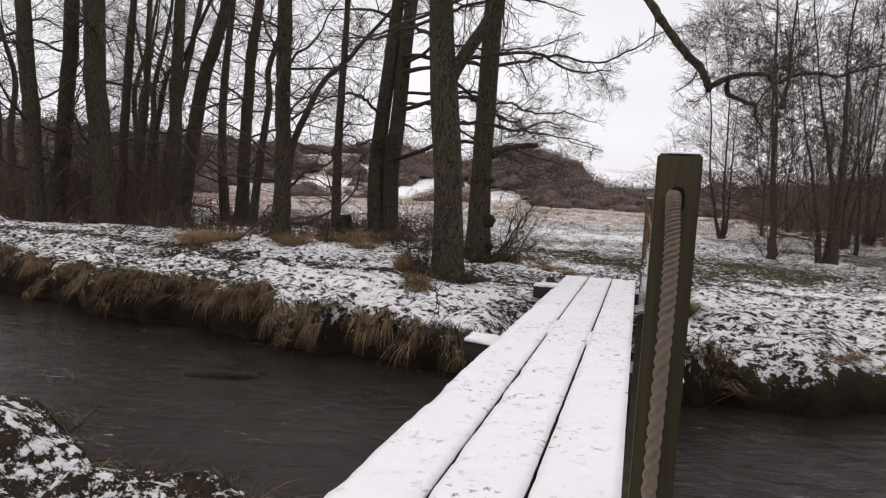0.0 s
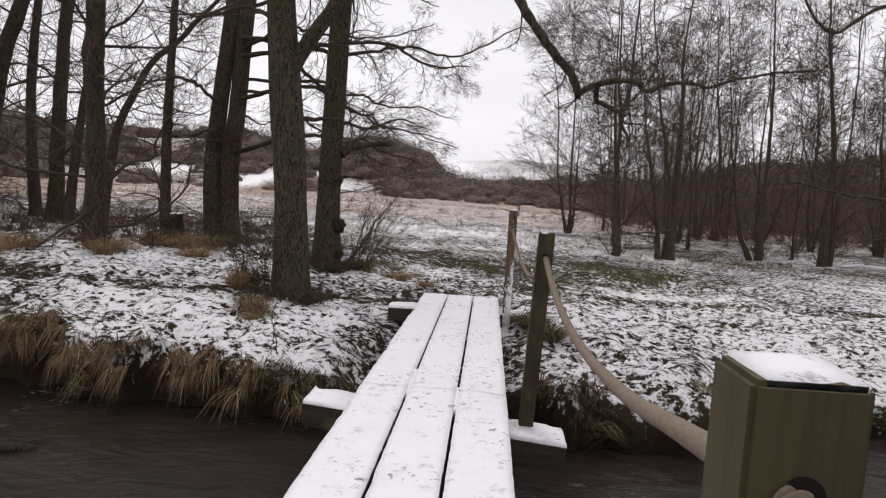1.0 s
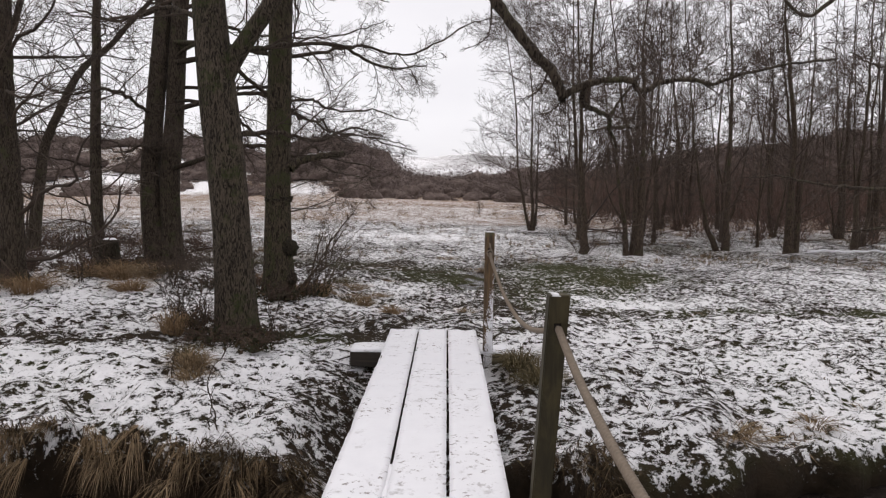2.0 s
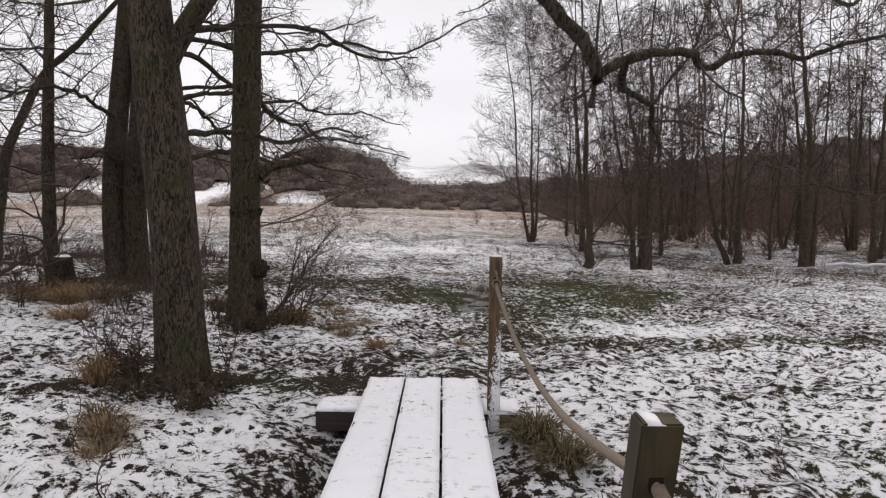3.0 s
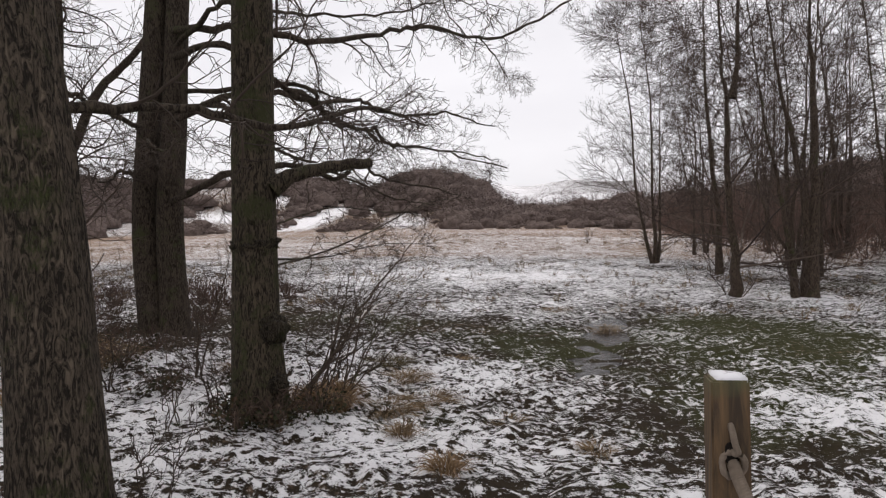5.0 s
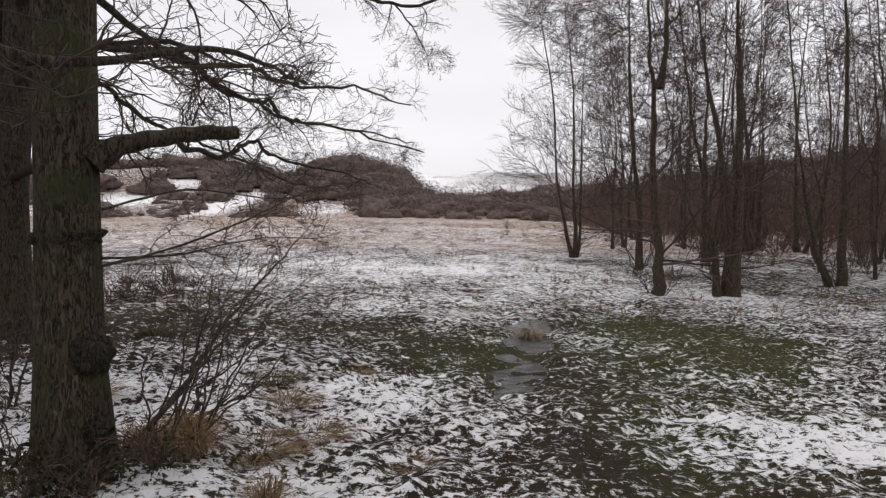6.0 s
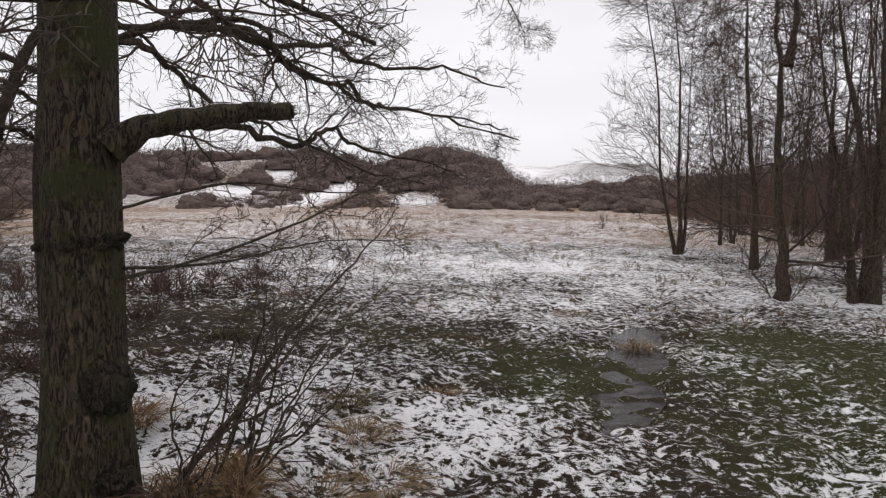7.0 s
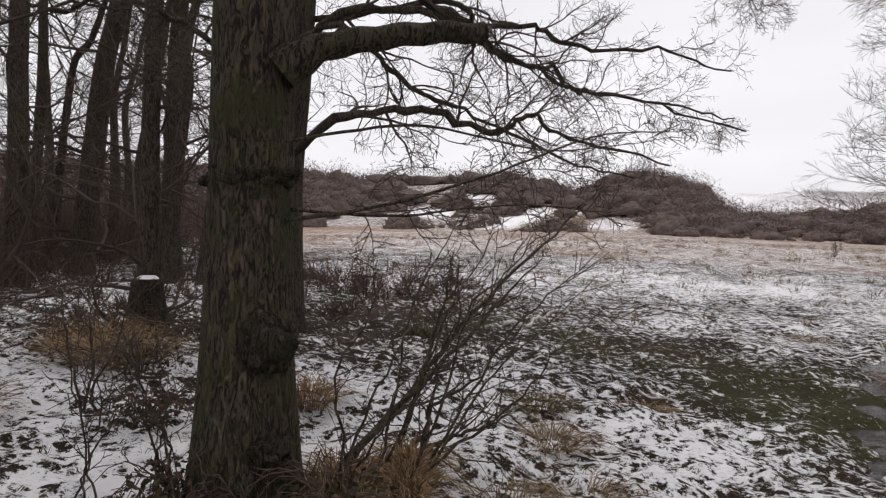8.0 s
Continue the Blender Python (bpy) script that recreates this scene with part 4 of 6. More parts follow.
def build_wood_left():
    crooked = "dark leaning tree with crooked limbs in the bank wood"
    plain = "dark straight tree standing deep in the bank wood"
    build_bank_tree(301, [(-6.62, 11.8, -0.11), (-6.62, 11.8, 1.35), (-6.63, 11.8, 2.9), (-6.63, 11.8, 4.5)], 0.172, 0.150, "straight tree with dark bark on the snowy bank", 22, 3.0, 0.2, 7, 5, 15)
    build_bank_tree(302, [(-6.72, 14.6, -0.2), (-6.75, 14.6, 1.45), (-6.69, 14.6, 3.35), (-6.58, 14.6, 5.2)], 0.120, 0.080, "slender tree with thin level twigs beside a stump", 34, 2.0, 0.1, 6, 4, 13)
    build_bank_tree(303, [(-15.13, 19.9, -0.3), (-14.73, 19.9, 1.98), (-14.25, 19.9, 4.67), (-13.54, 19.9, 6.53), (-13.23, 19.9, 7.82)], 0.28, 0.22, crooked, 18, 3.6, 0.15, 7, 5, 15)
    build_bank_tree(304, [(-13.4, 21.0, -0.3), (-13.32, 21.0, 2.66), (-13.13, 21.0, 5.62), (-12.87, 21.0, 7.55)], 0.25, 0.19, plain, 20, 3.4, 0.2, 6, 5, 16)
    build_bank_tree(305, [(-15.42, 23.0, -0.3), (-15.62, 23.0, 2.81), (-15.52, 23.0, 5.64), (-15.25, 23.0, 8.2)], 0.19, 0.15, plain, 22, 3.2, 0.15, 6, 5, 16)
    build_bank_tree(306, [(-12.34, 20.0, -0.3), (-12.11, 20.0, 2.03), (-11.86, 20.0, 3.91), (-11.94, 20.0, 5.03), (-11.5, 20.0, 6.4)], 0.155, 0.11, crooked, 16, 3.0, 0.2, 6, 5, 12)
    build_bank_tree(307, [(-13.93, 15.0, -0.2), (-14.16, 15.0, 1.38), (-14.45, 15.0, 3.69), (-14.47, 15.0, 5.98)], 0.31, 0.28, plain, 18, 3.6, 0.2, 6, 5, 17)
    build_bank_tree(308, [(-16.24, 15.5, -0.3), (-15.9, 15.5, 2.18), (-15.62, 15.5, 4.58), (-15.5, 15.5, 6.16)], 0.25, 0.21, crooked, 18, 3.4, 0.2, 6, 4, 16)
    build_bank_tree(309, [(-15.19, 14.0, -0.2), (-15.44, 14.0, 2.06), (-15.72, 14.0, 4.29), (-15.85, 14.0, 5.76)], 0.24, 0.21, plain, 16, 3.4, 0.2, 6, 4, 16)
    build_bank_tree(310, [(-17.75, 20.0, -0.3), (-17.62, 20.0, 3.54), (-17.32, 20.0, 7.46)], 0.18, 0.15, plain, 20, 3.0, 0.15, 6, 4, 15)
    build_bank_tree(311, [(-17.26, 20.0, -0.3), (-16.78, 20.0, 3.93), (-16.66, 20.0, 7.44)], 0.145, 0.12, plain, 18, 3.0, 0.15, 6, 4, 14)
    build_bank_tree(312, [(-17.32, 20.6, -0.3), (-16.47, 20.6, 4.6), (-15.65, 20.6, 5.58), (-14.74, 20.6, 7.3)], 0.14, 0.10, crooked, 16, 2.8, 0.2, 6, 4, 11)
    build_bank_tree(313, [(-13.6, 17.4, -0.3), (-13.55, 17.4, 2.0), (-13.5, 17.4, 4.0), (-13.4, 17.4, 6.0)], 0.21, 0.18, plain, 18, 3.4, 0.15, 6, 5, 15)
    build_bank_tree(314, [(-11.3, 20.0, -0.3), (-11.1, 20.0, 1.2), (-10.85, 20.0, 2.6), (-10.4, 20.0, 3.6), (-9.88, 20.0, 4.55), (-9.33, 20.0, 5.06), (-8.72, 20.0, 5.6)], 0.17, 0.12, crooked, 20, 2.8, 0.12, 6, 5, 9)
    build_bank_tree(317, [(-21.0, 26.0, -0.3), (-20.4, 26.0, 3.0), (-19.6, 26.0, 6.0)], 0.2, 0.16, crooked, 22, 3.6, 0.12, 6, 4, 15)
    rear = build_bank_tree(321, [(-22.5, 24.0, -0.3), (-22.2, 24.0, 3.0), (-22.4, 24.0, 6.0)], 0.16, 0.12, "slim bare tree at the back of the bank wood", 30, 3.6, 0.08, 7, 5, 14)
    bent = build_bank_tree(322, [(-20.6, 25.0, -0.3), (-20.3, 25.0, 2.5), (-20.5, 25.0, 5.0), (-20.0, 25.0, 7.0)], 0.17, 0.12, "bent bare tree at the back of the bank wood", 30, 3.6, 0.08, 7, 5, 13)
    for tree, x, y, turn, size in ((rear, -24.5, 20.5, 70, 1.0), (bent, -25.0, 29.0, 20, 1.1), (bent, -28.0, 25.0, 250, 1.1),
                                   (rear, -29.5, 32.0, 120, 1.15), (bent, -27.5, 34.0, 200, 1.1), (bent, -32.0, 38.0, 80, 1.2), (rear, -33.0, 28.0, 40, 1.1)):
        plant(tree, x, y, turn, size)


build_wood_left()


def limb_part(rng, tree, points, r0, r1, bark, n2, l2, n3, l3, m=26, up=0.0, t0=0.1, flat=0.3, n4=5, kink=0.25, thick=0.42):
    """A crooked limb along a few points, with its own branches and twigs."""
    P = smooth_line(points, m)
    P[2:] += rng.normal(size=(m - 2, 3)) * r0 * kink
    R = np.linspace(r0, r1, m) * (1 + 0.08 * rng.normal(size=m))
    limb = part("limb", mesh_of("limb", *tubes(P[None], R[None], 10), bark, True), bark, tree)
    if n2:
        P2, R2 = sprout(rng, P[None], R[None], n2, l2, 0.85, 9, t0, 0.24, up, thick, 0.75, flat)
        P3, R3 = sprout(rng, P2, R2, n3 + 2, l3 * 0.85, 0.9, 5, 0.10, 0.26, up, 0.55, 0.7, flat)
        P4, R4 = sprout(rng, P3, R3, n4 + 1, l3 * 0.32, 0.85, 3, 0.08, 0.25, up, 0.6, 0.5, flat)
        v, f = joined(tubes(P2, R2, 6), tubes(P3, R3, 4), tubes(P4, R4, 3))
        tagged(part("twig_spray", mesh_of("twig_spray", v, f, TWIG), TWIG, limb), kind="stuff")
    return limb


def trunk_part(rng, tree, points, radii, bark, m=110, k=56, rough=0.05, name="trunk", root=0.35):
    """A thick trunk along a few points, with ridges, burrs and a spreading foot."""
    P = smooth_line(points, m)
    R = np.interp(np.linspace(0, 1, m), np.linspace(0, 1, len(radii)), radii)
    v, f = tubes(P[None], R[None], k)
    w = np.arange(len(v)) % k
    row = np.arange(len(v)) // k
    c = P[row]
    h = c[:, 2]
    ang = w * 2 * np.pi / k
    u, t = np.cos(ang) * 3, np.sin(ang) * 3
    n = 0.8 * value_noise(u + h * 0.9, t + h * 0.7, 1.7, 31) + 0.5 * value_noise(u * 4 + h * 1.3, t * 4 - h * 1.1, 1.5, 32) + 0.35 * value_noise(u * 7 + 9, t * 7 + h * 2.5, 1.2, 33)
    foot = np.exp(-(h - h.min()) / 0.35) * root * (0.6 + 0.6 * np.sin(ang * 5 + 1.0))
    v = c + (v - c) * (1 + rough * n + foot)[:, None]
    return part(name, mesh_of(name, v, f, bark, True), bark, tree)


def burr(c, r, seed, squash=(1, 1, 1)):
    """A knobbly growth on a trunk."""
    bm = bmesh.new()
    bmesh.ops.create_icosphere(bm, subdivisions=4, radius=r)
    for v in bm.verts:
        n = noise.fractal(v.co / r * 2.2 + Vector((seed, 0, 0)), 1.0, 2.0, 4)
        v.co = v.co * (1 + 0.32 * n)
        v.co = Vector((v.co.x * squash[0], v.co.y * squash[1], v.co.z * squash[2])) + Vector(c)
    for f in bm.faces:
        f.smooth = True
    return bm


def build_forked_tree():
    rng = np.random.default_rng(41)
    tree = thing("forked_bank_tree", "old forked tree with furrowed brown bark beside the bridge end", "tree")
    b = BARK_FORK
    trunk_part(rng, tree, [(-2.20, 8.75, -0.55), (-2.23, 8.75, -0.1), (-2.26, 8.75, 0.9), (-2.32, 8.75, 1.7), (-2.40, 8.75, 2.5), (-2.5, 8.8, 3.6), (-2.64, 8.9, 5.5), (-2.7, 9.0, 8), (-2.6, 9.1, 11)],
               [0.30, 0.235, 0.205, 0.205, 0.20, 0.17, 0.13, 0.09, 0.03], b)
    trunk_part(rng, tree, [(-2.42, 8.75, 2.30), (-2.27, 8.75, 2.72), (-2.02, 8.75, 3.12), (-1.76, 8.74, 3.5), (-1.38, 8.65, 4.3), (-1.0, 8.6, 5.6), (-0.8, 8.7, 7.5), (-0.7, 8.9, 9.5)],
               [0.11, 0.10, 0.092, 0.088, 0.082, 0.07, 0.05, 0.02], b, 60, 28, 0.05, "fork_stem", 0.0)
    limb_part(rng, tree, [(-1.38, 8.65, 4.25), (-0.6, 7.9, 4.4), (0.0, 7.0, 3.7), (0.40, 6.6, 3.05), (0.56, 6.52, 2.79), (0.78, 6.5, 2.5), (0.94, 6.5, 2.34), (1.0, 6.5, 2.22), (1.03, 6.5, 2.10)],
              0.052, 0.036, BARK_PLAIN, 5, 0.6, 4, 0.3, 44, 0.02, 0.35, kink=0.08, thick=0.22)
    limb_part(rng, tree, [(1.02, 6.5, 2.14), (1.16, 6.5, 2.22), (1.33, 6.5, 2.27), (1.55, 6.5, 2.275), (1.60, 6.5, 2.21), (1.69, 6.5, 2.20), (1.80, 6.5, 2.265), (2.05, 6.5, 2.28), (2.18, 6.5, 2.24), (2.36, 6.5, 2.31), (2.8, 6.6, 2.42), (3.3, 6.8, 2.5)],
              0.030, 0.009, BARK_PLAIN, 15, 0.9, 6, 0.42, 50, 0.05, 0.25, 0.1, kink=0.10, thick=0.34)
    limb_part(rng, tree, [(1.21, 6.6, 2.23), (1.24, 6.8, 2.13), (1.40, 7.0, 2.10), (1.58, 7.3, 2.07), (1.61, 7.43, 1.97), (1.67, 7.45, 1.88), (1.69, 7.45, 1.76)],
              0.025, 0.013, BARK_PLAIN, 9, 0.8, 5, 0.35, 36, 0.0, 0.4, 0.1, kink=0.15, thick=0.34)
    limb_part(rng, tree, [(1.64, 7.44, 2.0), (1.81, 7.45, 2.0), (1.97, 7.45, 1.95), (2.18, 7.45, 1.89), (2.46, 7.45, 1.83)], 0.011, 0.004, BARK_PLAIN, 7, 0.5, 4, 0.25, 26, 0.02, 0.2, kink=0.2)
    limb_part(rng, tree, [(1.58, 7.32, 2.08), (1.70, 7.35, 2.26), (1.80, 7.35, 2.38), (1.88, 7.35, 2.52), (1.95, 7.3, 2.8)], 0.013, 0.005, BARK_PLAIN, 7, 0.7, 5, 0.3, 26, 0.05, 0.2, kink=0.2)
    for pts, r in (([(-2.35, 8.7, 2.0), (-1.9, 9.4, 2.1), (-1.5, 10.0, 2.05), (-1.2, 10.8, 2.3), (-0.9, 11.6, 2.25)], 0.032),
                   ([(-2.3, 8.7, 2.9), (-1.9, 9.3, 3.1), (-1.3, 10.2, 3.3), (-0.8, 10.9, 3.15), (-0.2, 11.6, 3.3)], 0.035),
                   ([(-2.45, 8.7, 3.2), (-3.1, 9.2, 3.5), (-3.9, 9.6, 3.45), (-4.6, 10.0, 3.7)], 0.035),
                   ([(-2.3, 8.7, 3.8), (-2.9, 9.5, 4.3), (-3.4, 10.5, 4.4), (-3.8, 11.5, 4.7)], 0.035)):
        limb_part(rng, tree, pts, r, r * 0.3, BARK_PLAIN, 12, 1.0, 6, 0.5, 30, 0.0, 0.15, 0.3)
    rng2 = np.random.default_rng(43)
    P, R = stem(rng2, (-2.6, 8.75, 4.5), (-2.6, 9.0, 11), 12, 0.13, 0.03, 0.05)
    P1, R1 = sprout(rng2, P, R, 17, 2.6, 1.1, 8, 0.0, 0.18, 0.03, 0.3, 0.75)
    Q, S = stem(rng2, (-1.0, 8.5, 5.0), (-0.6, 8.8, 9.5), 12, 0.07, 0.02, 0.05)
    Q1, S1 = sprout(rng2, Q, S, 14, 2.2, 1.1, 8, 0.0, 0.18, 0.03, 0.35, 0.75)
    v, f = joined(tubes(P1, R1, 6), tubes(Q1, S1, 6), *twig_sets(rng2, P1, R1, 7, 1.0, 6, 0.5), *twig_sets(rng2, Q1, S1, 7, 0.9, 6, 0.5))
    tagged(part("crown", mesh_of("crown", v, f, TWIG), TWIG, tree, "bare twiggy winter crown"), kind="stuff")


def build_limbed_tree():
    rng = np.random.default_rng(42)
    tree = thing("mossy_bank_tree", "big furrowed tree with moss, burrs and a broken limb", "tree")
    x, y = -2.37, 11.40
    trunk_part(rng, tree, [(-2.42, y, -0.6), (-2.40, y, 0.0), (-2.40, y, 0.6), (-2.39, y, 1.3), (-2.38, y, 2.0), (-2.35, y, 2.9), (-2.31, y, 4.2), (-2.26, y + 0.05, 5.8), (-2.18, y + 0.2, 9), (-2.26, y + 0.2, 13)],
               [0.30, 0.238, 0.205, 0.187, 0.177, 0.172, 0.162, 0.14, 0.09, 0.03], BARK_OLD, rough=0.045)
    part("burr", burr((-2.23, y - 0.08, 0.56), 0.135, 3.0, (1.0, 0.95, 0.95)), BARK_BURR, tree, "dark knobbly burr")
    part("burr", burr((-2.39, y, 1.29), 0.196, 7.0, (1.0, 1.0, 0.42)), BARK_BURR, tree, "mossy ridge round the trunk")
    part("burr", burr((-2.20, y - 0.10, 0.10), 0.10, 11.0, (1.0, 1.0, 0.8)), BARK_BURR, tree, "small knobbly burr near the root")
    P = smooth_line([(-2.23, 11.40, 1.76), (-2.08, 11.48, 1.86), (-1.90, 11.62, 1.92), (-1.70, 11.79, 1.97), (-1.49, 11.95, 1.99)], 26)
    P[:, 2] += 0.006 * np.sin(np.arange(26) * 1.3)
    R = np.interp(np.linspace(0, 1, 26), [0, 0.25, 0.6, 1], [0.105, 0.062, 0.054, 0.046])
    stub = part("limb", mesh_of("limb", *tubes(P[None], R[None], 16), BARK_OLD, True), BARK_OLD, tree, "short broken limb")
    bm = bmesh.new()
    for i in range(11):
        a = i * 2 * math.pi / 11
        r = random.uniform(0.010, 0.030)
        bmesh.ops.create_cone(bm, cap_ends=True, segments=5, radius1=0.011, radius2=0.001, depth=random.uniform(0.04, 0.09),
                              matrix=look((P[-1][0], P[-1][1], P[-1][2]), tuple(P[-1] - (P[-1] - P[-2]))) @ pose(r * math.cos(a), r * math.sin(a), 0.0))
    part("splintered_end", bm, WOOD_OLD, stub, "pale splintered break")
    up = P[6:24].copy()
    up[:, 2] += R[6:24] * 0.9
    part("snow", mesh_of("snow", *tubes(up[None], np.interp(np.linspace(0, 1, 18), [0, 0.2, 0.8, 1], [0.002, 0.009, 0.007, 0.002])[None], 8), SHEET, True), SHEET, stub, "thin line of snow")
    for pts, r in (([(-2.2, 11.4, 1.10), (-1.95, 11.8, 1.18), (-1.6, 12.3, 1.36), (-1.2, 12.9, 1.62), (-0.9, 13.4, 1.70)], 0.011), ([(-2.2, 11.45, 1.15), (-1.95, 12.0, 1.14), (-1.6, 12.7, 1.22), (-1.2, 13.4, 1.20)], 0.009),
                   ([(-2.2, 11.4, 1.45), (-1.9, 12.1, 1.60), (-1.5, 12.9, 1.55), (-1.1, 13.6, 1.66)], 0.009)):
        limb_part(rng, tree, pts, r, r * 0.3, BARK_PLAIN, 9, 0.6, 4, 0.3, 24, 0.01, 0.15, 0.3, 3)
    P, R = stem(rng, (x + 0.1, y, 4.4), (x + 0.1, y + 0.2, 13), 14, 0.16, 0.03, 0.04)
    P1, R1 = sprout(rng, P, R, 26, 3.0, 1.2, 8, 0.0, 0.18, 0.02, 0.3, 0.75)
    v, f = joined(tubes(P1, R1, 6), *twig_sets(rng, P1, R1, 8, 1.1, 6, 0.5))
    tagged(part("crown", mesh_of("crown", v, f, TWIG), TWIG, tree, "bare twiggy winter crown"), kind="stuff")


def build_spreading_tree():
    rng = np.random.default_rng(44)
    tree = thing("spreading_twin_tree", "twin-trunked tree with long crooked spreading limbs and dense twigs", "tree")
    x, y = -6.0, 15.9
    b = BARK_PLAIN
    trunk_part(rng, tree, [(-6.12, y, -0.8), (-6.13, y, -0.2), (-6.24, y, 1.45), (-6.12, y, 2.85), (-5.97, y, 4.2), (-5.83, y, 5.5), (-5.6, y + 0.1, 8), (-5.4, y + 0.1, 11.5), (-5.4, y, 14)],
               [0.34, 0.27, 0.20, 0.185, 0.175, 0.16, 0.12, 0.07, 0.03], b, 90, 32)
    trunk_part(rng, tree, [(-5.80, y, -0.8), (-5.79, y, -0.2), (-5.82, y, 1.5), (-5.69, y, 2.85), (-5.59, y, 4.2), (-5.47, y, 5.5), (-5.2, y + 0.1, 8), (-4.9, y + 0.1, 11), (-4.8, y, 13)],
               [0.30, 0.24, 0.205, 0.19, 0.175, 0.16, 0.12, 0.07, 0.03], b, 90, 32, 0.05, "second_trunk")
    limbs = (([(-4.95, 14.3, 3.1), (-4.46, 14.99, 3.25), (-4.03, 15.47, 3.42), (-3.42, 16.16, 3.37), (-2.89, 16.76, 3.45), (-2.49, 17.21, 3.28), (-1.66, 18.15, 3.39), (-0.9, 19.0, 3.25)], 0.060),
             ([(-4.85, 14.25, 4.1), (-4.4, 15.0, 4.0), (-3.9, 15.62, 3.63), (-3.42, 16.16, 3.30), (-3.26, 16.34, 3.13), (-2.93, 16.72, 2.96), (-2.70, 16.98, 3.0), (-2.53, 17.17, 2.75), (-2.22, 17.52, 2.79), (-1.66, 18.16, 2.68), (-0.68, 19.27, 2.44)], 0.060),
             ([(-4.98, 14.3, 3.3), (-4.46, 14.98, 3.17), (-4.19, 15.29, 2.92), (-3.93, 15.59, 2.64), (-3.6, 15.9, 2.45), (-3.1, 16.5, 2.2), (-2.5, 17.1, 1.9), (-1.9, 17.8, 1.75)], 0.048),
             ([(-5.05, 14.3, 1.85), (-4.51, 14.93, 2.12), (-4.15, 15.34, 2.30), (-3.74, 15.80, 2.36), (-3.30, 16.30, 2.16), (-3.05, 16.58, 2.32), (-2.86, 16.8, 2.42), (-2.72, 16.95, 2.24), (-2.18, 17.57, 2.1), (-1.53, 18.3, 1.95)], 0.062),
             ([(-4.8, 14.2, 4.5), (-4.2, 15.2, 4.3), (-3.4, 16.2, 4.3), (-2.5, 17.2, 4.65), (-1.95, 17.8, 4.88), (-1.10, 18.75, 4.85), (-0.4, 19.6, 5.2), (0.7, 20.85, 6.1), (1.6, 21.9, 6.6)], 0.062),
             ([(-4.9, 14.3, 4.2), (-4.4, 15.05, 4.61), (-4.02, 15.48, 4.63), (-3.46, 16.11, 4.7), (-2.51, 17.19, 4.95), (-1.38, 18.47, 5.63)], 0.050),
             ([(-4.9, 14.4, 3.6), (-3.59, 15.97, 3.57), (-3.33, 16.26, 3.14), (-2.87, 16.79, 2.97), (-2.53, 17.17, 2.78), (-1.60, 18.22, 2.71), (-0.86, 19.06, 2.6)], 0.045),
             ([(-1.10, 18.75, 4.85), (-0.85, 19.2, 4.6), (-0.7, 19.5, 4.35), (-0.6, 19.7, 4.2)], 0.018),
             ([(-4.7, 14.3, 5.2), (-3.6, 15.3, 5.6), (-2.4, 16.3, 5.9), (-1.2, 17.2, 5.7)], 0.05),
             ([(-5.3, 14.1, 3.0), (-5.9, 13.6, 3.2), (-6.6, 13.4, 3.1), (-7.3, 13.0, 3.4)], 0.045),
             ([(-5.4, 14.3, 2.2), (-6.0, 15.0, 2.3), (-6.7, 15.6, 2.2), (-7.6, 16.2, 2.4)], 0.04),
             ([(-5.0, 14.0, 2.4), (-4.6, 13.4, 2.5), (-4.1, 12.9, 2.3), (-3.6, 12.6, 2.45)], 0.03))
    for pts, r in limbs:
        if pts[0][0] < -4.5:
            pts = [(pts[0][0] - 0.75, pts[0][1] + 1.55, pts[0][2])] + pts[1:]
        far = len(pts) > 5
        limb_part(rng, tree, pts, r * 0.88, r * 0.2, b, 19 if far else 11, 1.25 if far else 0.9, 6, 0.55, 40, 0.005, 0.12, 0.35, 5, kink=0.35)
    P, R = stem(rng, (x + 0.05, y, 5.0), (x + 0.3, y, 14), 14, 0.15, 0.03, 0.04)
    P1, R1 = sprout(rng, P, R, 20, 3.2, 1.2, 8, 0.0, 0.18, 0.02, 0.3, 0.75)
    Q, S = stem(rng, (x + 0.5, y, 5.2), (x + 1.2, y, 13), 14, 0.15, 0.03, 0.04)
    Q1, S1 = sprout(rng, Q, S, 20, 3.2, 1.2, 8, 0.0, 0.18, 0.02, 0.3, 0.75)
    v, f = joined(tubes(P1, R1, 6), tubes(Q1, S1, 6), *twig_sets(rng, P1, R1, 7, 1.2, 5, 0.5), *twig_sets(rng, Q1, S1, 7, 1.2, 5, 0.5))
    tagged(part("crown", mesh_of("crown", v, f, TWIG), TWIG, tree, "bare twiggy winter crown"), kind="stuff")


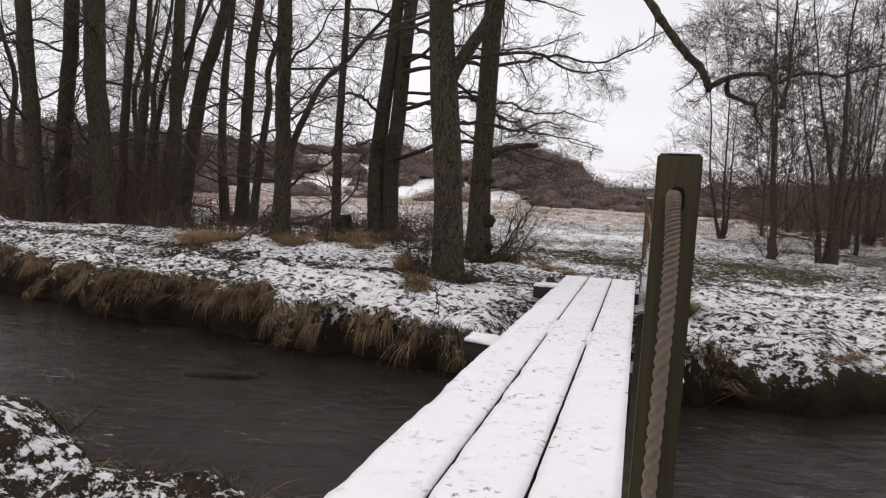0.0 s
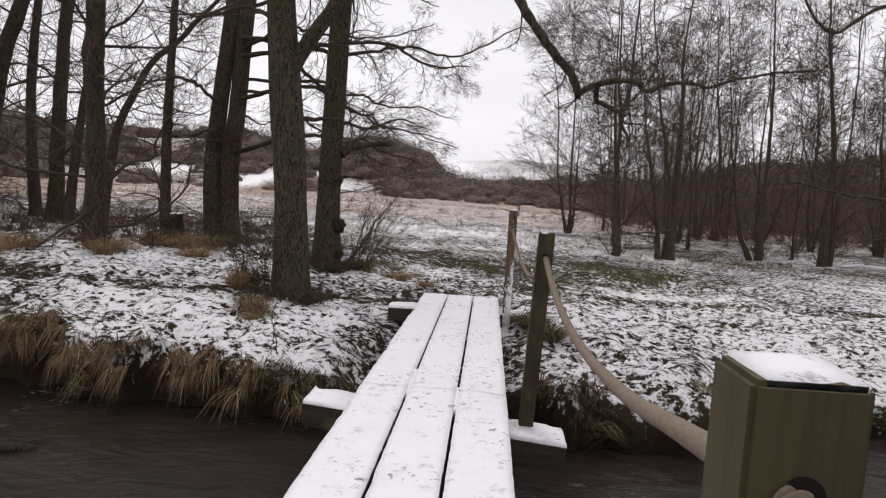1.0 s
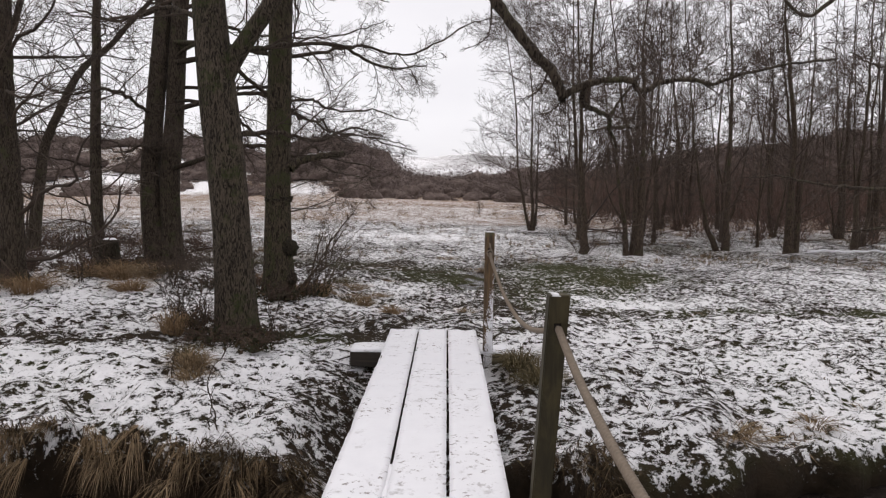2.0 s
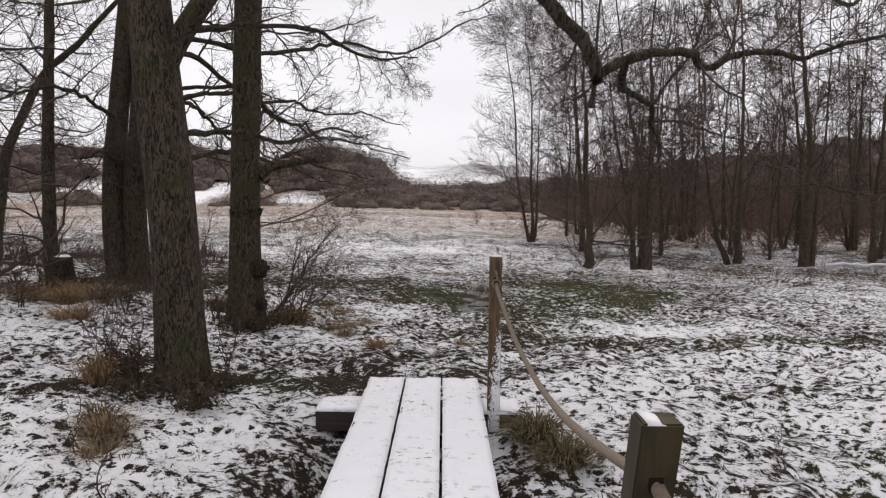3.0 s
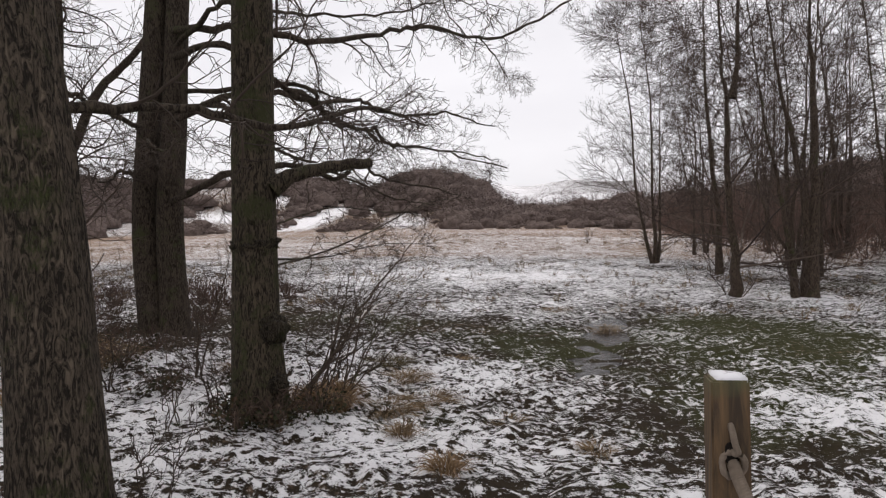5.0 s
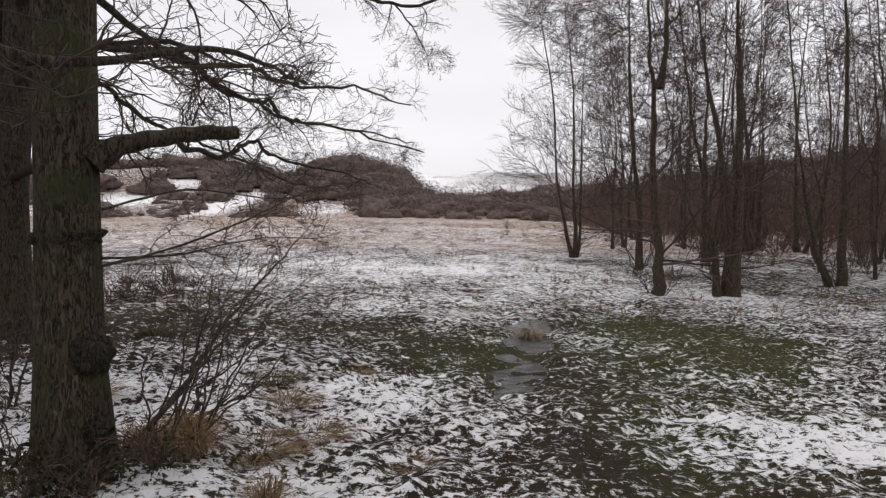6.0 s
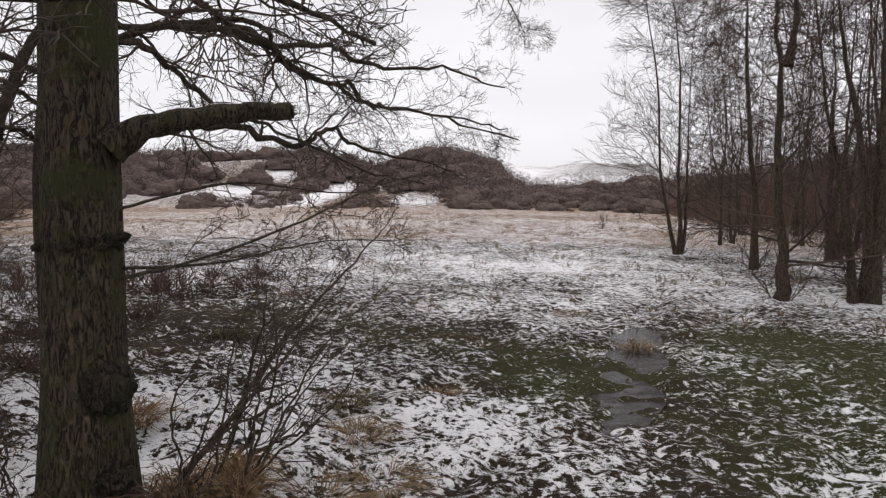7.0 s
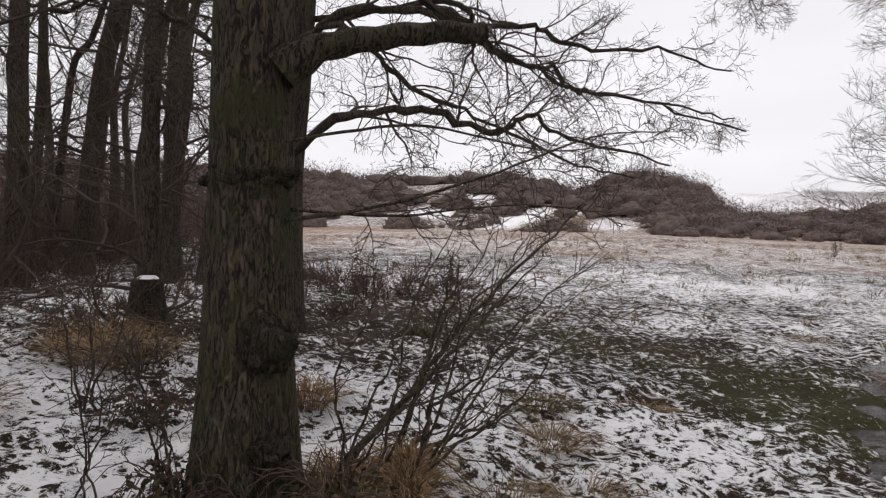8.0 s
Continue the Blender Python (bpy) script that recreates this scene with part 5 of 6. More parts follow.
def build_overhanging_tree():
    rng = np.random.default_rng(45)
    tree = thing("overhanging_tree", "bare tree with low drooping limbs dusted with snow", "tree")
    x, y = 10.5, 15.0
    trunk_part(rng, tree, [(x, y, -1.3), (x, y, 0.2), (x - 0.1, y, 2.5), (x - 0.2, y, 5), (x - 0.1, y, 9), (x, y, 13)], [0.26, 0.2, 0.18, 0.16, 0.1, 0.03], BARK_PLAIN, 60, 24)
    for pts, r in (([(10.4, 15, 1.2), (9.2, 14.9, 1.5), (8.0, 14.6, 1.55), (7.2, 14.4, 1.62), (6.4, 14.1, 1.75), (5.7, 13.9, 1.72)], 0.045),
                   ([(10.3, 15, 0.4), (9.4, 14.8, 0.7), (8.6, 14.6, 0.75), (7.8, 14.5, 0.65)], 0.05),
                   ([(10.3, 15, 4.6), (9.0, 14.6, 5.4), (7.6, 14.2, 5.2), (6.6, 13.8, 4.6), (6.0, 13.6, 5.0), (5.7, 13.5, 5.9)], 0.055),
                   ([(10.3, 15, 3.4), (9.2, 14.4, 3.9), (8.2, 13.9, 3.7), (7.2, 13.5, 3.9)], 0.045)):
        limb_part(rng, tree, pts, r, r * 0.25, BARK_PLAIN, 9, 0.9, 5, 0.45, 34, 0.01, 0.25, 0.3, 4)
    P, R = stem(rng, (x - 0.15, y, 4.0), (x, y, 13), 14, 0.15, 0.03, 0.04)
    P1, R1 = sprout(rng, P, R, 26, 2.8, 1.2, 8, 0.0, 0.18, 0.02, 0.3, 0.75)
    v, f = joined(tubes(P1, R1, 6), *twig_sets(rng, P1, R1, 6, 1.1, 5, 0.5))
    tagged(part("crown", mesh_of("crown", v, f, TWIG), TWIG, tree, "bare twiggy winter crown"), kind="stuff")


build_forked_tree()
build_limbed_tree()
build_spreading_tree()
build_overhanging_tree()


# ---------------------------------------------------------------- saplings, brambles, stump, sticks
def build_sapling(seed, at, tips, r, label, twig=0.5, n2=9, n3=5):
    rng = np.random.default_rng(seed)
    ob = thing("sapling", label, "sapling", "saplings on the bank", at=at)
    for tip in tips:
        t = np.array(tip, float)
        mid = t * 0.5 + np.array([0, 0, 0.06 * t[2]]) + rng.normal(size=3) * 0.05
        P = smooth_line([(rng.normal() * 0.04, rng.normal() * 0.04, -0.08), t * 0.22 + rng.normal(size=3) * 0.02, mid, t * 0.78 + rng.normal(size=3) * 0.04, t], 22)
        P[1:] += rng.normal(size=(21, 3)) * 0.008
        R = np.linspace(r, r * 0.18, 22)
        st = part("stem", mesh_of("stem", *tubes(P[None], R[None], 7), BARK_DARK, True), BARK_DARK, ob)
        P2, R2 = sprout(rng, P[None], R[None], n2, twig, 0.75, 7, 0.2, 0.16, 0.04, 0.6, 0.7)
        P3, R3 = sprout(rng, P2, R2, n3, twig * 0.45, 0.75, 4, 0.1, 0.18, 0.03, 0.6, 0.5)
        v, f = joined(tubes(P2, R2, 4), tubes(P3, R3, 3))
        tagged(part("twig_spray", mesh_of("twig_spray", v, f, TWIG), TWIG, st), kind="stuff")
    return ob


def place(x, y, sink=0.0):
    return (x, y, float(ground_z(x, y)) - sink)


build_sapling(1, place(-2.22, 12.5), [(0.34, 0.0, 1.22), (0.60, 0.05, 0.62), (0.72, -0.1, 0.38)], 0.019, "leafless sapling with forking stems in dead grass", 0.42, 7, 4)
build_sapling(2, place(-2.2, 11.62), [(0.86, 1.96, 1.54), (0.7, 1.3, 1.12)], 0.020, "long leaning leafless stems beside the mossy trunk", 0.42, 8, 4)
build_sapling(3, place(-2.02, 11.5), [(0.30, 0.35, 1.05), (0.15, 0.1, 1.1), (0.45, 0.1, 0.7)], 0.009, "thin upright leafless shoots at the mossy trunk", 0.3, 6, 3)
build_sapling(13, place(-2.0, 11.75), [(0.40, 0.9, 1.45), (0.25, 0.7, 1.5)], 0.009, "thin upright leafless shoots at the mossy trunk", 0.35, 7, 4)
build_sapling(4, place(-2.75, 11.25), [(-0.15, -0.1, 0.75), (-0.3, 0.0, 0.6), (0.02, -0.12, 0.8), (-0.05, 0.05, 0.55)], 0.007, "thin leafless shoots rising from snowy bank turf", 0.25, 7, 3)
build_sapling(5, place(-1.55, 5.95), [(0.06, 0.0, 0.72), (-0.06, 0.03, 0.4)], 0.006, "single leafless shoot on the stream bank", 0.12, 5, 2)
build_sapling(6, place(-2.45, 8.35), [(-0.12, -0.1, 0.85), (-0.2, 0.05, 0.65), (0.03, -0.15, 0.7), (-0.1, 0.1, 0.9)], 0.007, "leafless shoots and briars at the forked trunk", 0.3, 8, 3)
build_sapling(14, place(-2.72, 8.4), [(-0.1, 0.0, 0.95), (0.05, -0.1, 0.8), (-0.25, 0.1, 0.75), (0.12, 0.05, 0.9), (-0.02, 0.12, 0.65), (-0.18, -0.12, 0.6)], 0.006, "brown leafless shoots crowding the forked trunk", 0.28, 9, 4)
build_sapling(15, place(-1.92, 8.95), [(0.12, 0.0, 0.8), (0.05, -0.1, 0.6), (0.22, 0.1, 0.7)], 0.006, "brown leafless shoots crowding the forked trunk", 0.28, 8, 4)
build_sapling(16, place(-1.9, 11.9), [(0.75, 1.2, 1.25), (0.5, 0.9, 1.5), (0.85, 0.6, 0.9), (0.3, 0.5, 1.2), (0.6, 1.5, 1.0)], 0.010, "arching leafless stems behind the mossy trunk", 0.45, 7, 3)
build_sapling(17, place(-2.95, 11.0), [(0.05, 0.0, 0.9), (-0.12, 0.05, 0.95), (0.12, -0.08, 0.7)], 0.006, "thin leafless shoots rising from snowy bank turf", 0.25, 7, 3)
build_sapling(7, place(-2.2, 6.9), [(0.03, 0.0, 0.55), (-0.08, 0.02, 0.35)], 0.005, "thin leafless shoot in a grass tussock", 0.15, 5, 2)
build_sapling(8, place(2.35, 6.9), [(0.05, 0.05, 0.35), (-0.05, 0.0, 0.28)], 0.004, "small dry stalk in the snowy turf", 0.1, 5, 2)
build_sapling(9, place(-5.9, 12.3), [(0.1, 0.1, 1.3), (-0.15, 0.1, 1.0), (0.25, -0.1, 0.9)], 0.010, "leafless shoots among brambles under bank trees", 0.4, 9, 4)
build_sapling(10, place(-4.2, 11.9), [(0.2, 0.1, 1.2), (-0.2, 0.0, 0.9), (0.3, 0.2, 0.8)], 0.010, "leafless shoots among brambles under bank trees", 0.4, 9, 4)
build_sapling(11, place(-3.6, 12.6), [(0.3, 0.3, 1.4), (0.1, -0.1, 1.1), (-0.25, 0.1, 1.0)], 0.012, "leafless briar stems between two trunks", 0.5, 10, 4)
build_sapling(12, place(2.45, 50.5), [(0.15, 0.0, 1.1), (-0.25, 0.1, 0.95), (0.3, 0.1, 0.8), (0.0, 0.2, 1.0)], 0.02, "lone small leafless bush in the snowy field", 0.4, 9, 4)


def build_bramble(seed, x, y, size, label, leaves=130, arcs=16):
    rng = np.random.default_rng(seed)
    ob = thing("bramble_bush", label, "bramble", "brambles on the bank", at=place(x, y))
    n = arcs
    a = rng.uniform(0, 6.28, n)
    L = size * rng.uniform(0.5, 1.1, n)
    t = np.linspace(0, 1, 8)[None]
    h = size * rng.uniform(0.5, 1.2, n)[:, None]
    P = np.stack([np.cos(a)[:, None] * L[:, None] * t, np.sin(a)[:, None] * L[:, None] * t, h * (t * 2.2 - 1.9 * t ** 2) - 0.03], -1)
    P += rng.normal(size=P.shape) * 0.02 * size
    R = np.full((n, 8), 0.004) * np.linspace(1, 0.5, 8)[None]
    P2, R2 = sprout(rng, P, R, 5, size * 0.3, 0.8, 4, 0.2, 0.2, 0.0, 0.7, 0.5)
    v, f = joined(tubes(P, R, 4), tubes(P2, R2, 3))
    tagged(part("briar_tangle", mesh_of("briar_tangle", v, f, THICKET), THICKET, ob), kind="stuff")
    q = rng.random((leaves, 3)) - 0.5
    c = unit(rng.normal(size=(leaves, 3))) * rng.uniform(0.3, 1.0, (leaves, 1)) * np.array([size * 0.75, size * 0.75, size * 0.55])
    c[:, 2] = np.abs(c[:, 2]) + 0.02
    u = unit(rng.normal(size=(leaves, 3)))
    w = unit(np.cross(u, q))
    s = rng.uniform(0.012, 0.028, (leaves, 1))
    V = np.stack([c - u * s, c + w * s * 0.55, c + u * s, c - w * s * 0.55], 1).reshape(-1, 3)
    F = np.arange(leaves * 4).reshape(-1, 4)
    tagged(part("foliage", mesh_of("foliage", V, F, BRAMBLE), BRAMBLE, ob, "sparse dark bramble leaves"), kind="stuff")
    return ob


for i, (x, y, sz) in enumerate(((-2.35, 8.15, 0.42), (-2.0, 8.25, 0.32), (-2.6, 8.5, 0.4), (-2.55, 11.15, 0.36), (-2.1, 11.1, 0.34), (-1.85, 11.35, 0.42), (-1.75, 7.75, 0.26), (-4.9, 13.85, 0.5), (-5.6, 13.9, 0.55), (-6.4, 11.4, 0.5),
                                (-2.75, 8.75, 0.36), (-1.85, 8.55, 0.34), (-2.4, 10.95, 0.34), (-3.6, 11.9, 0.42), (-4.5, 12.6, 0.5), (-6.2, 13.2, 0.6), (-7.2, 12.4, 0.6), (-3.1, 12.4, 0.4), (-7.9, 13.3, 0.7))):
    build_bramble(100 + i, x, y, sz, "dark leafy bramble tangle at the foot of trees", 240 if sz < 0.45 else 190, 22)


def build_tussock(seed, x, y, h, spread, material, label, n=150):
    """A mound of fine blades that rise from one crown and droop over to the ground."""
    rng = np.random.default_rng(seed)
    ob = thing("grass_tussock", label, "grass tussock", "tussocks on the bank", at=place(x, y))
    n = int(n * 1.8)
    a = rng.uniform(0, 6.28, n)
    q = np.sqrt(rng.random(n))
    out = np.stack([np.cos(a), np.sin(a), np.zeros(n)], -1)
    foot = out * (q * spread * 0.45)[:, None] + np.array([0, 0, -0.03])
    reach = spread * rng.uniform(0.35, 1.15, n)
    top = h * rng.uniform(0.5, 1.1, n) * (1.05 - 0.45 * q)
    a2 = a + rng.normal(size=n) * 0.5
    way = np.stack([np.cos(a2), np.sin(a2), np.zeros(n)], -1)
    fall = rng.uniform(0.9, 1.9, n)
    t = np.array([0.0, 0.3, 0.62, 1.0])
    P = foot[:, None] + way[:, None] * (reach[:, None] * t ** 1.3)[..., None]
    P[..., 2] += top[:, None] * (2.3 * t[None] - (0.9 + 0.55 * fall)[:, None] * t[None] ** 2)
    P[:, 1:] += rng.normal(size=(n, 3, 3)) * 0.012
    side = np.stack([-np.sin(a2), np.cos(a2), rng.normal(size=n) * 0.4], -1) * (0.0030 * rng.uniform(0.6, 1.4, n))[:, None]
    V = np.stack([P[:, 0] - side, P[:, 0] + side, P[:, 1] + side, P[:, 1] - side, P[:, 2] + side * 0.7, P[:, 2] - side * 0.7, P[:, 3] + side * 0.1, P[:, 3] - side * 0.1], 1).reshape(-1, 3)
    i = np.arange(n) * 8
    F = np.concatenate([np.stack([i, i + 1, i + 2, i + 3], -1), np.stack([i + 3, i + 2, i + 4, i + 5], -1), np.stack([i + 5, i + 4, i + 6, i + 7], -1)])
    tagged(part("grass_clump", mesh_of("grass_clump", V, F, material), material, ob), kind="stuff")
    return ob


STALE = make_varied("olive_dead_grass", (0.045, 0.036, 0.016), (0.115, 0.090, 0.045), (0.25, 0.195, 0.11))
OCHRE = make_varied("russet_dead_grass", (0.13, 0.080, 0.041), (0.25, 0.163, 0.090), (0.40, 0.285, 0.170))
for i, (x, y, h, sp, m, n) in enumerate(((-2.78, 8.3, 0.42, 0.20, OCHRE, 170), (-2.15, 7.15, 0.26, 0.24, STRAW, 170), (-2.05, 6.9, 0.20, 0.22, STRAW, 120), (-2.3, 7.35, 0.22, 0.2, STALE, 120), (0.78, 7.08, 0.26, 0.26, STALE, 330), (0.92, 6.75, 0.24, 0.26, STALE, 300), (-2.08, 11.75, 0.30, 0.26, OCHRE, 260), (-1.86, 11.85, 0.32, 0.28, OCHRE, 260), (-1.95, 12.15, 0.26, 0.26, OCHRE, 200),
                                         (-1.45, 12.2, 0.13, 0.42, STRAW, 300), (-1.15, 12.6, 0.12, 0.36, STRAW, 220), (-4.3, 16.6, 0.26, 0.4, BLADES, 200), (-1.55, 13.4, 0.16, 0.36, STRAW, 160), (-0.3, 12.3, 0.09, 0.3, STRAW, 120), (-1.9, 14.2, 0.16, 0.36, STALE, 160), (-1.2, 14.9, 0.12, 0.34, STRAW, 130), (0.2, 20.4, 0.16, 0.4, STRAW, 130), (-1.1, 11.2, 0.20, 0.2, STRAW, 120),
                                         (-0.6, 10.3, 0.20, 0.2, OCHRE, 120), (-5.0, 12.9, 0.36, 0.5, STRAW, 300), (-5.6, 13.1, 0.46, 0.55, OCHRE, 340), (-6.3, 13.6, 0.5, 0.6, OCHRE, 360), (-3.2, 12.9, 0.3, 0.35, OCHRE, 200), (2.3, 6.15, 0.10, 0.30, STRAW, 130), (2.8, 6.3, 0.10, 0.30, STRAW, 130),
                                         (3.1, 6.5, 0.12, 0.22, STRAW, 70), (3.8, 6.9, 0.14, 0.24, STRAW, 70), (-6.9, 9.3, 0.42, 0.5, OCHRE, 260), (-6.0, 11.1, 0.42, 0.5, OCHRE, 260), (-8.2, 11.2, 0.45, 0.5, OCHRE, 260), (-7.4, 10.8, 0.4, 0.5, OCHRE, 240), (-4.6, 11.3, 0.34, 0.4, OCHRE, 220), (0.45, 11.2, 0.14, 0.22, STRAW, 120), (1.05, 18.0, 0.32, 0.35, STRAW, 160))):
    build_tussock(200 + i, x, y, h, sp, m, "russet dead grass tussock in thin snow" if m is OCHRE else "straw-coloured grass tussock dusted with snow", n)


PALE_STICK = make_wood("bleached_frosted_wood", (0.30, 0.27, 0.24), (0.68, 0.65, 0.62), 0.0)


def build_stump():
    ob = thing("tree_stump", "dark cut tree stump with snow on top among brambles", "stump", at=place(-6.35, 14.25))
    bm = bmesh.new()
    bmesh.ops.create_cone(bm, cap_ends=True, segments=28, radius1=0.25, radius2=0.15, depth=0.75, matrix=Matrix.Translation((0, 0, 0.26)))
    for v in bm.verts:
        v.co += Vector((noise.noise(v.co * 5) * 0.04, noise.noise(v.co * 5 + Vector((9, 0, 0))) * 0.04, 0))
    part("trunk", bm, BARK_BURR, ob)
    bm = bmesh.new()
    bmesh.ops.create_cone(bm, cap_ends=True, segments=22, radius1=0.125, radius2=0.08, depth=0.035, matrix=Matrix.Translation((0.01, 0, 0.648)))
    for v in bm.verts:
        v.co += Vector((noise.noise(v.co * 14) * 0.03, noise.noise(v.co * 14 + Vector((5, 0, 0))) * 0.03, 0))
    part("snow_cap", bm, SHEET, ob, "cap of snow")


build_stump()


def build_stick(points, r, label, material):
    P = smooth_line(points, 24)
    P[:, 2] = ground_z(P[:, 0], P[:, 1]) + r + 0.03 + P[:, 2]
    ob = thing("fallen_branch", label, "branch", "fallen branches")
    part("stem", mesh_of("stem", *tubes(P[None], np.linspace(r, r * 0.5, 24)[None], 8), material, True), material, ob)


build_stick([(-3.74, 18.2, 0.0), (-3.5, 18.6, 0.01), (-3.52, 19.0, 0.06), (-3.48, 19.45, 0.05), (-3.3, 19.95, 0.08)], 0.028, "pale fallen branch on marshy snowy grass", PALE_STICK)
build_stick([(-3.53, 18.9, 0.03), (-3.62, 19.1, 0.06), (-3.6, 19.3, 0.10)], 0.012, "short pale side branch beside a fallen branch", PALE_STICK)
build_stick([(-1.3, 15.2, 0.02), (-1.18, 15.14, 0.05), (-1.08, 15.22, 0.03), (-1.02, 15.32, 0.05)], 0.012, "short pale crooked stick on muddy turf", PALE_STICK)
build_stick([(-0.25, 16.95, 0.02), (0.05, 17.02, 0.03), (0.35, 17.15, 0.02)], 0.018, "grey straight stick on muddy turf", WOOD_OLD)
build_stick([(13.5, 26.5, 0.05), (15.0, 26.3, 0.10), (16.5, 26.6, 0.12), (18.0, 26.2, 0.1)], 0.05, "long fallen branch lined with snow in the wood", SHEET)


log = thing("fallen_branch", "dark waterlogged branch lying in the stream", "branch", "fallen branches")
line = smooth_line([(-3.5, 4.42, -0.83), (-3.2, 4.50, -0.80), (-2.97, 4.58, -0.79), (-2.86, 4.62, -0.81)], 20)
part("stem", mesh_of("stem", *tubes(line[None], np.linspace(0.055, 0.035, 20)[None] * (1 + 0.08 * np.sin(np.arange(20) * 1.7))[None], 12), BARK_BURR, True), BARK_BURR, log)


# ---------------------------------------------------------------- brush and grass
def on_ground(x, y, sink=0.03):
    return np.stack([x, y, ground_z(x, y) - sink], -1)


def build_far_woods():
    rng = np.random.default_rng(51)
    n = 5200
    az = np.concatenate([rng.uniform(-58, -3.6, n - 2000), rng.uniform(-7, 52, 2000)])
    r = np.concatenate([rng.uniform(134, 205, n - 2000), 128 + 75 * rng.random(2000) ** 0.8])
    x, y = r * np.sin(np.radians(az)), r * np.cos(np.radians(az))
    bare = value_noise(x, y, 24, 52) + 0.5 * value_noise(x, y, 9, 53)
    gap = np.maximum(snow_slopes(az, r), 0.8 * snow_slopes(az, r + 7)) * (1 + 0.6 * value_noise(x, y, 5.0, 54))
    keep = (gap < 0.30) & ((bare > np.where(az < -16, -0.35, -0.55)) | (az > -9) | (r > 185))
    low = ((az < -8) & (az > -27) & (r < 152))[keep]
    at = on_ground(x[keep], y[keep], 0.3)
    h = rng.uniform(1.8, 4.4, len(at))
    h = np.where(rng.random(len(at)) < 0.16, h * 1.7, h)
    h = np.where(low, h * 0.42, h) * np.where((at[:, 0] > -10) & (at[:, 0] < 30), 0.85, 1.0)
    wide = h * rng.uniform(0.5, 0.85, len(at))
    tagged(new("far_woods", mesh_of("far_woods", *puffs(rng, at, 90, h, wide * 1.08, 0.075), FAR_BRUSH)), "brown leafless twigs of scrub on distant hillsides", "woods", kind="stuff")
    tagged(new("far_woods", mesh_of("far_woods", *cores(rng, at, h * 0.50, wide * 0.72), SCRUB, True)), "dense brown leafless scrub on distant hillsides", "woods", kind="stuff")
    rows = []
    for r0, lo, hi, tilt in ((330, -5, 14, 4), (410, -6, 3, -6), (520, -3, 12, 5), (640, -6, 1, 9), (760, 0, 12, -6), (900, -5, 5, 8), (1150, -3, 10, 5)):
        a0 = np.arange(lo, hi, 4.5 / r0 * 57)
        a0 = a0[value_noise(a0, a0 * 0 + r0, 1.4, 56) > -0.25] if len(a0) else a0
        rr = r0 + tilt * (a0 - lo) + rng.normal(size=len(a0)) * 3
        rows.append(np.stack([rr * np.sin(np.radians(a0)), rr * np.cos(np.radians(a0))], -1))
    q = np.concatenate(rows)
    at = on_ground(q[:, 0], q[:, 1], 0.5)
    h = rng.uniform(2.5, 6.5, len(at))
    v, f = puffs(rng, at, 30, h, h * 1.2, 0.5)
    tagged(new("far_hedges", mesh_of("far_hedges", v, f, FAR_BRUSH)), "dark hedges crossing far snowy fields", "hedge", kind="stuff")


build_far_woods()


def build_undergrowth():
    rng = np.random.default_rng(61)
    n = 2900
    x, y = rng.uniform(6, 80, n), rng.uniform(27, 115, n)
    a = np.degrees(np.arctan2(x, y))
    d = np.hypot(x, y)
    keep = (x > 5.5 + 0.09 * y) & (a < 58) & (d > 34) & (rng.random(n) < np.interp(d, [34, 60], [0.25, 1]))
    at = on_ground(x[keep], y[keep], 0.1)
    d = d[keep]
    h = np.interp(d, [30, 45, 60, 110], [1.0, 3.4, 6.0, 7.5]) * rng.uniform(0.35, 1.35, len(at))
    v, f = domes(rng, at, 40, h, h * rng.uniform(0.30, 0.6, len(at)), 0.020)
    tagged(new("undergrowth", mesh_of("undergrowth", v, f, BRUSH)), "tangled brown leafless undergrowth in the alder wood", "undergrowth", kind="stuff")
    n = 900
    x, y = rng.uniform(-60, -8, n), rng.uniform(9, 60, n)
    keep = (np.degrees(np.arctan2(x, y)) < -37) & (np.hypot(x, y) > 19)
    at = on_ground(x[keep], y[keep], 0.1)
    h = np.interp(np.hypot(at[:, 0], at[:, 1]), [15, 30, 60], [0.6, 1.5, 4.0]) * rng.uniform(0.5, 1.3, len(at))
    v, f = domes(rng, at, 50, h, h * rng.uniform(0.5, 0.9, len(at)), 0.018)
    n = 340
    x, y = rng.uniform(-15, -5.6, n), rng.uniform(13.6, 24, n)
    b2 = on_ground(x, y, 0.05)
    h2 = rng.uniform(0.4, 1.5, n) * np.interp(y, [14, 18, 24], [0.7, 1.2, 2.0]) * np.where((x < -0.84 * (y - 9)) & (x < -0.75 * y), 1.0, 0.42) * np.where(np.hypot(x + 6.1, y - 13.9) < 0.9, 0.3, 1.0)
    v, f = joined((v, f), domes(rng, b2, 50, h2, h2 * rng.uniform(0.45, 0.8, n), 0.008))
    x, y = rng.uniform(-30, -9.0, 760), rng.uniform(15.5, 34, 760)
    keep = (x < -0.90 * (y - 9.2)) & (x < -0.77 * y)
    b3 = on_ground(x[keep], y[keep], 0.05)
    n = len(b3)
    h3 = rng.uniform(1.2, 4.4, n)
    v, f = joined((v, f), domes(rng, b3, 46, h3, h3 * rng.uniform(0.30, 0.55, n), 0.008))
    tagged(new("undergrowth", mesh_of("undergrowth", v, f, THICKET)), "dark brown brambles and saplings under bank trees", "undergrowth", kind="stuff")


build_undergrowth()


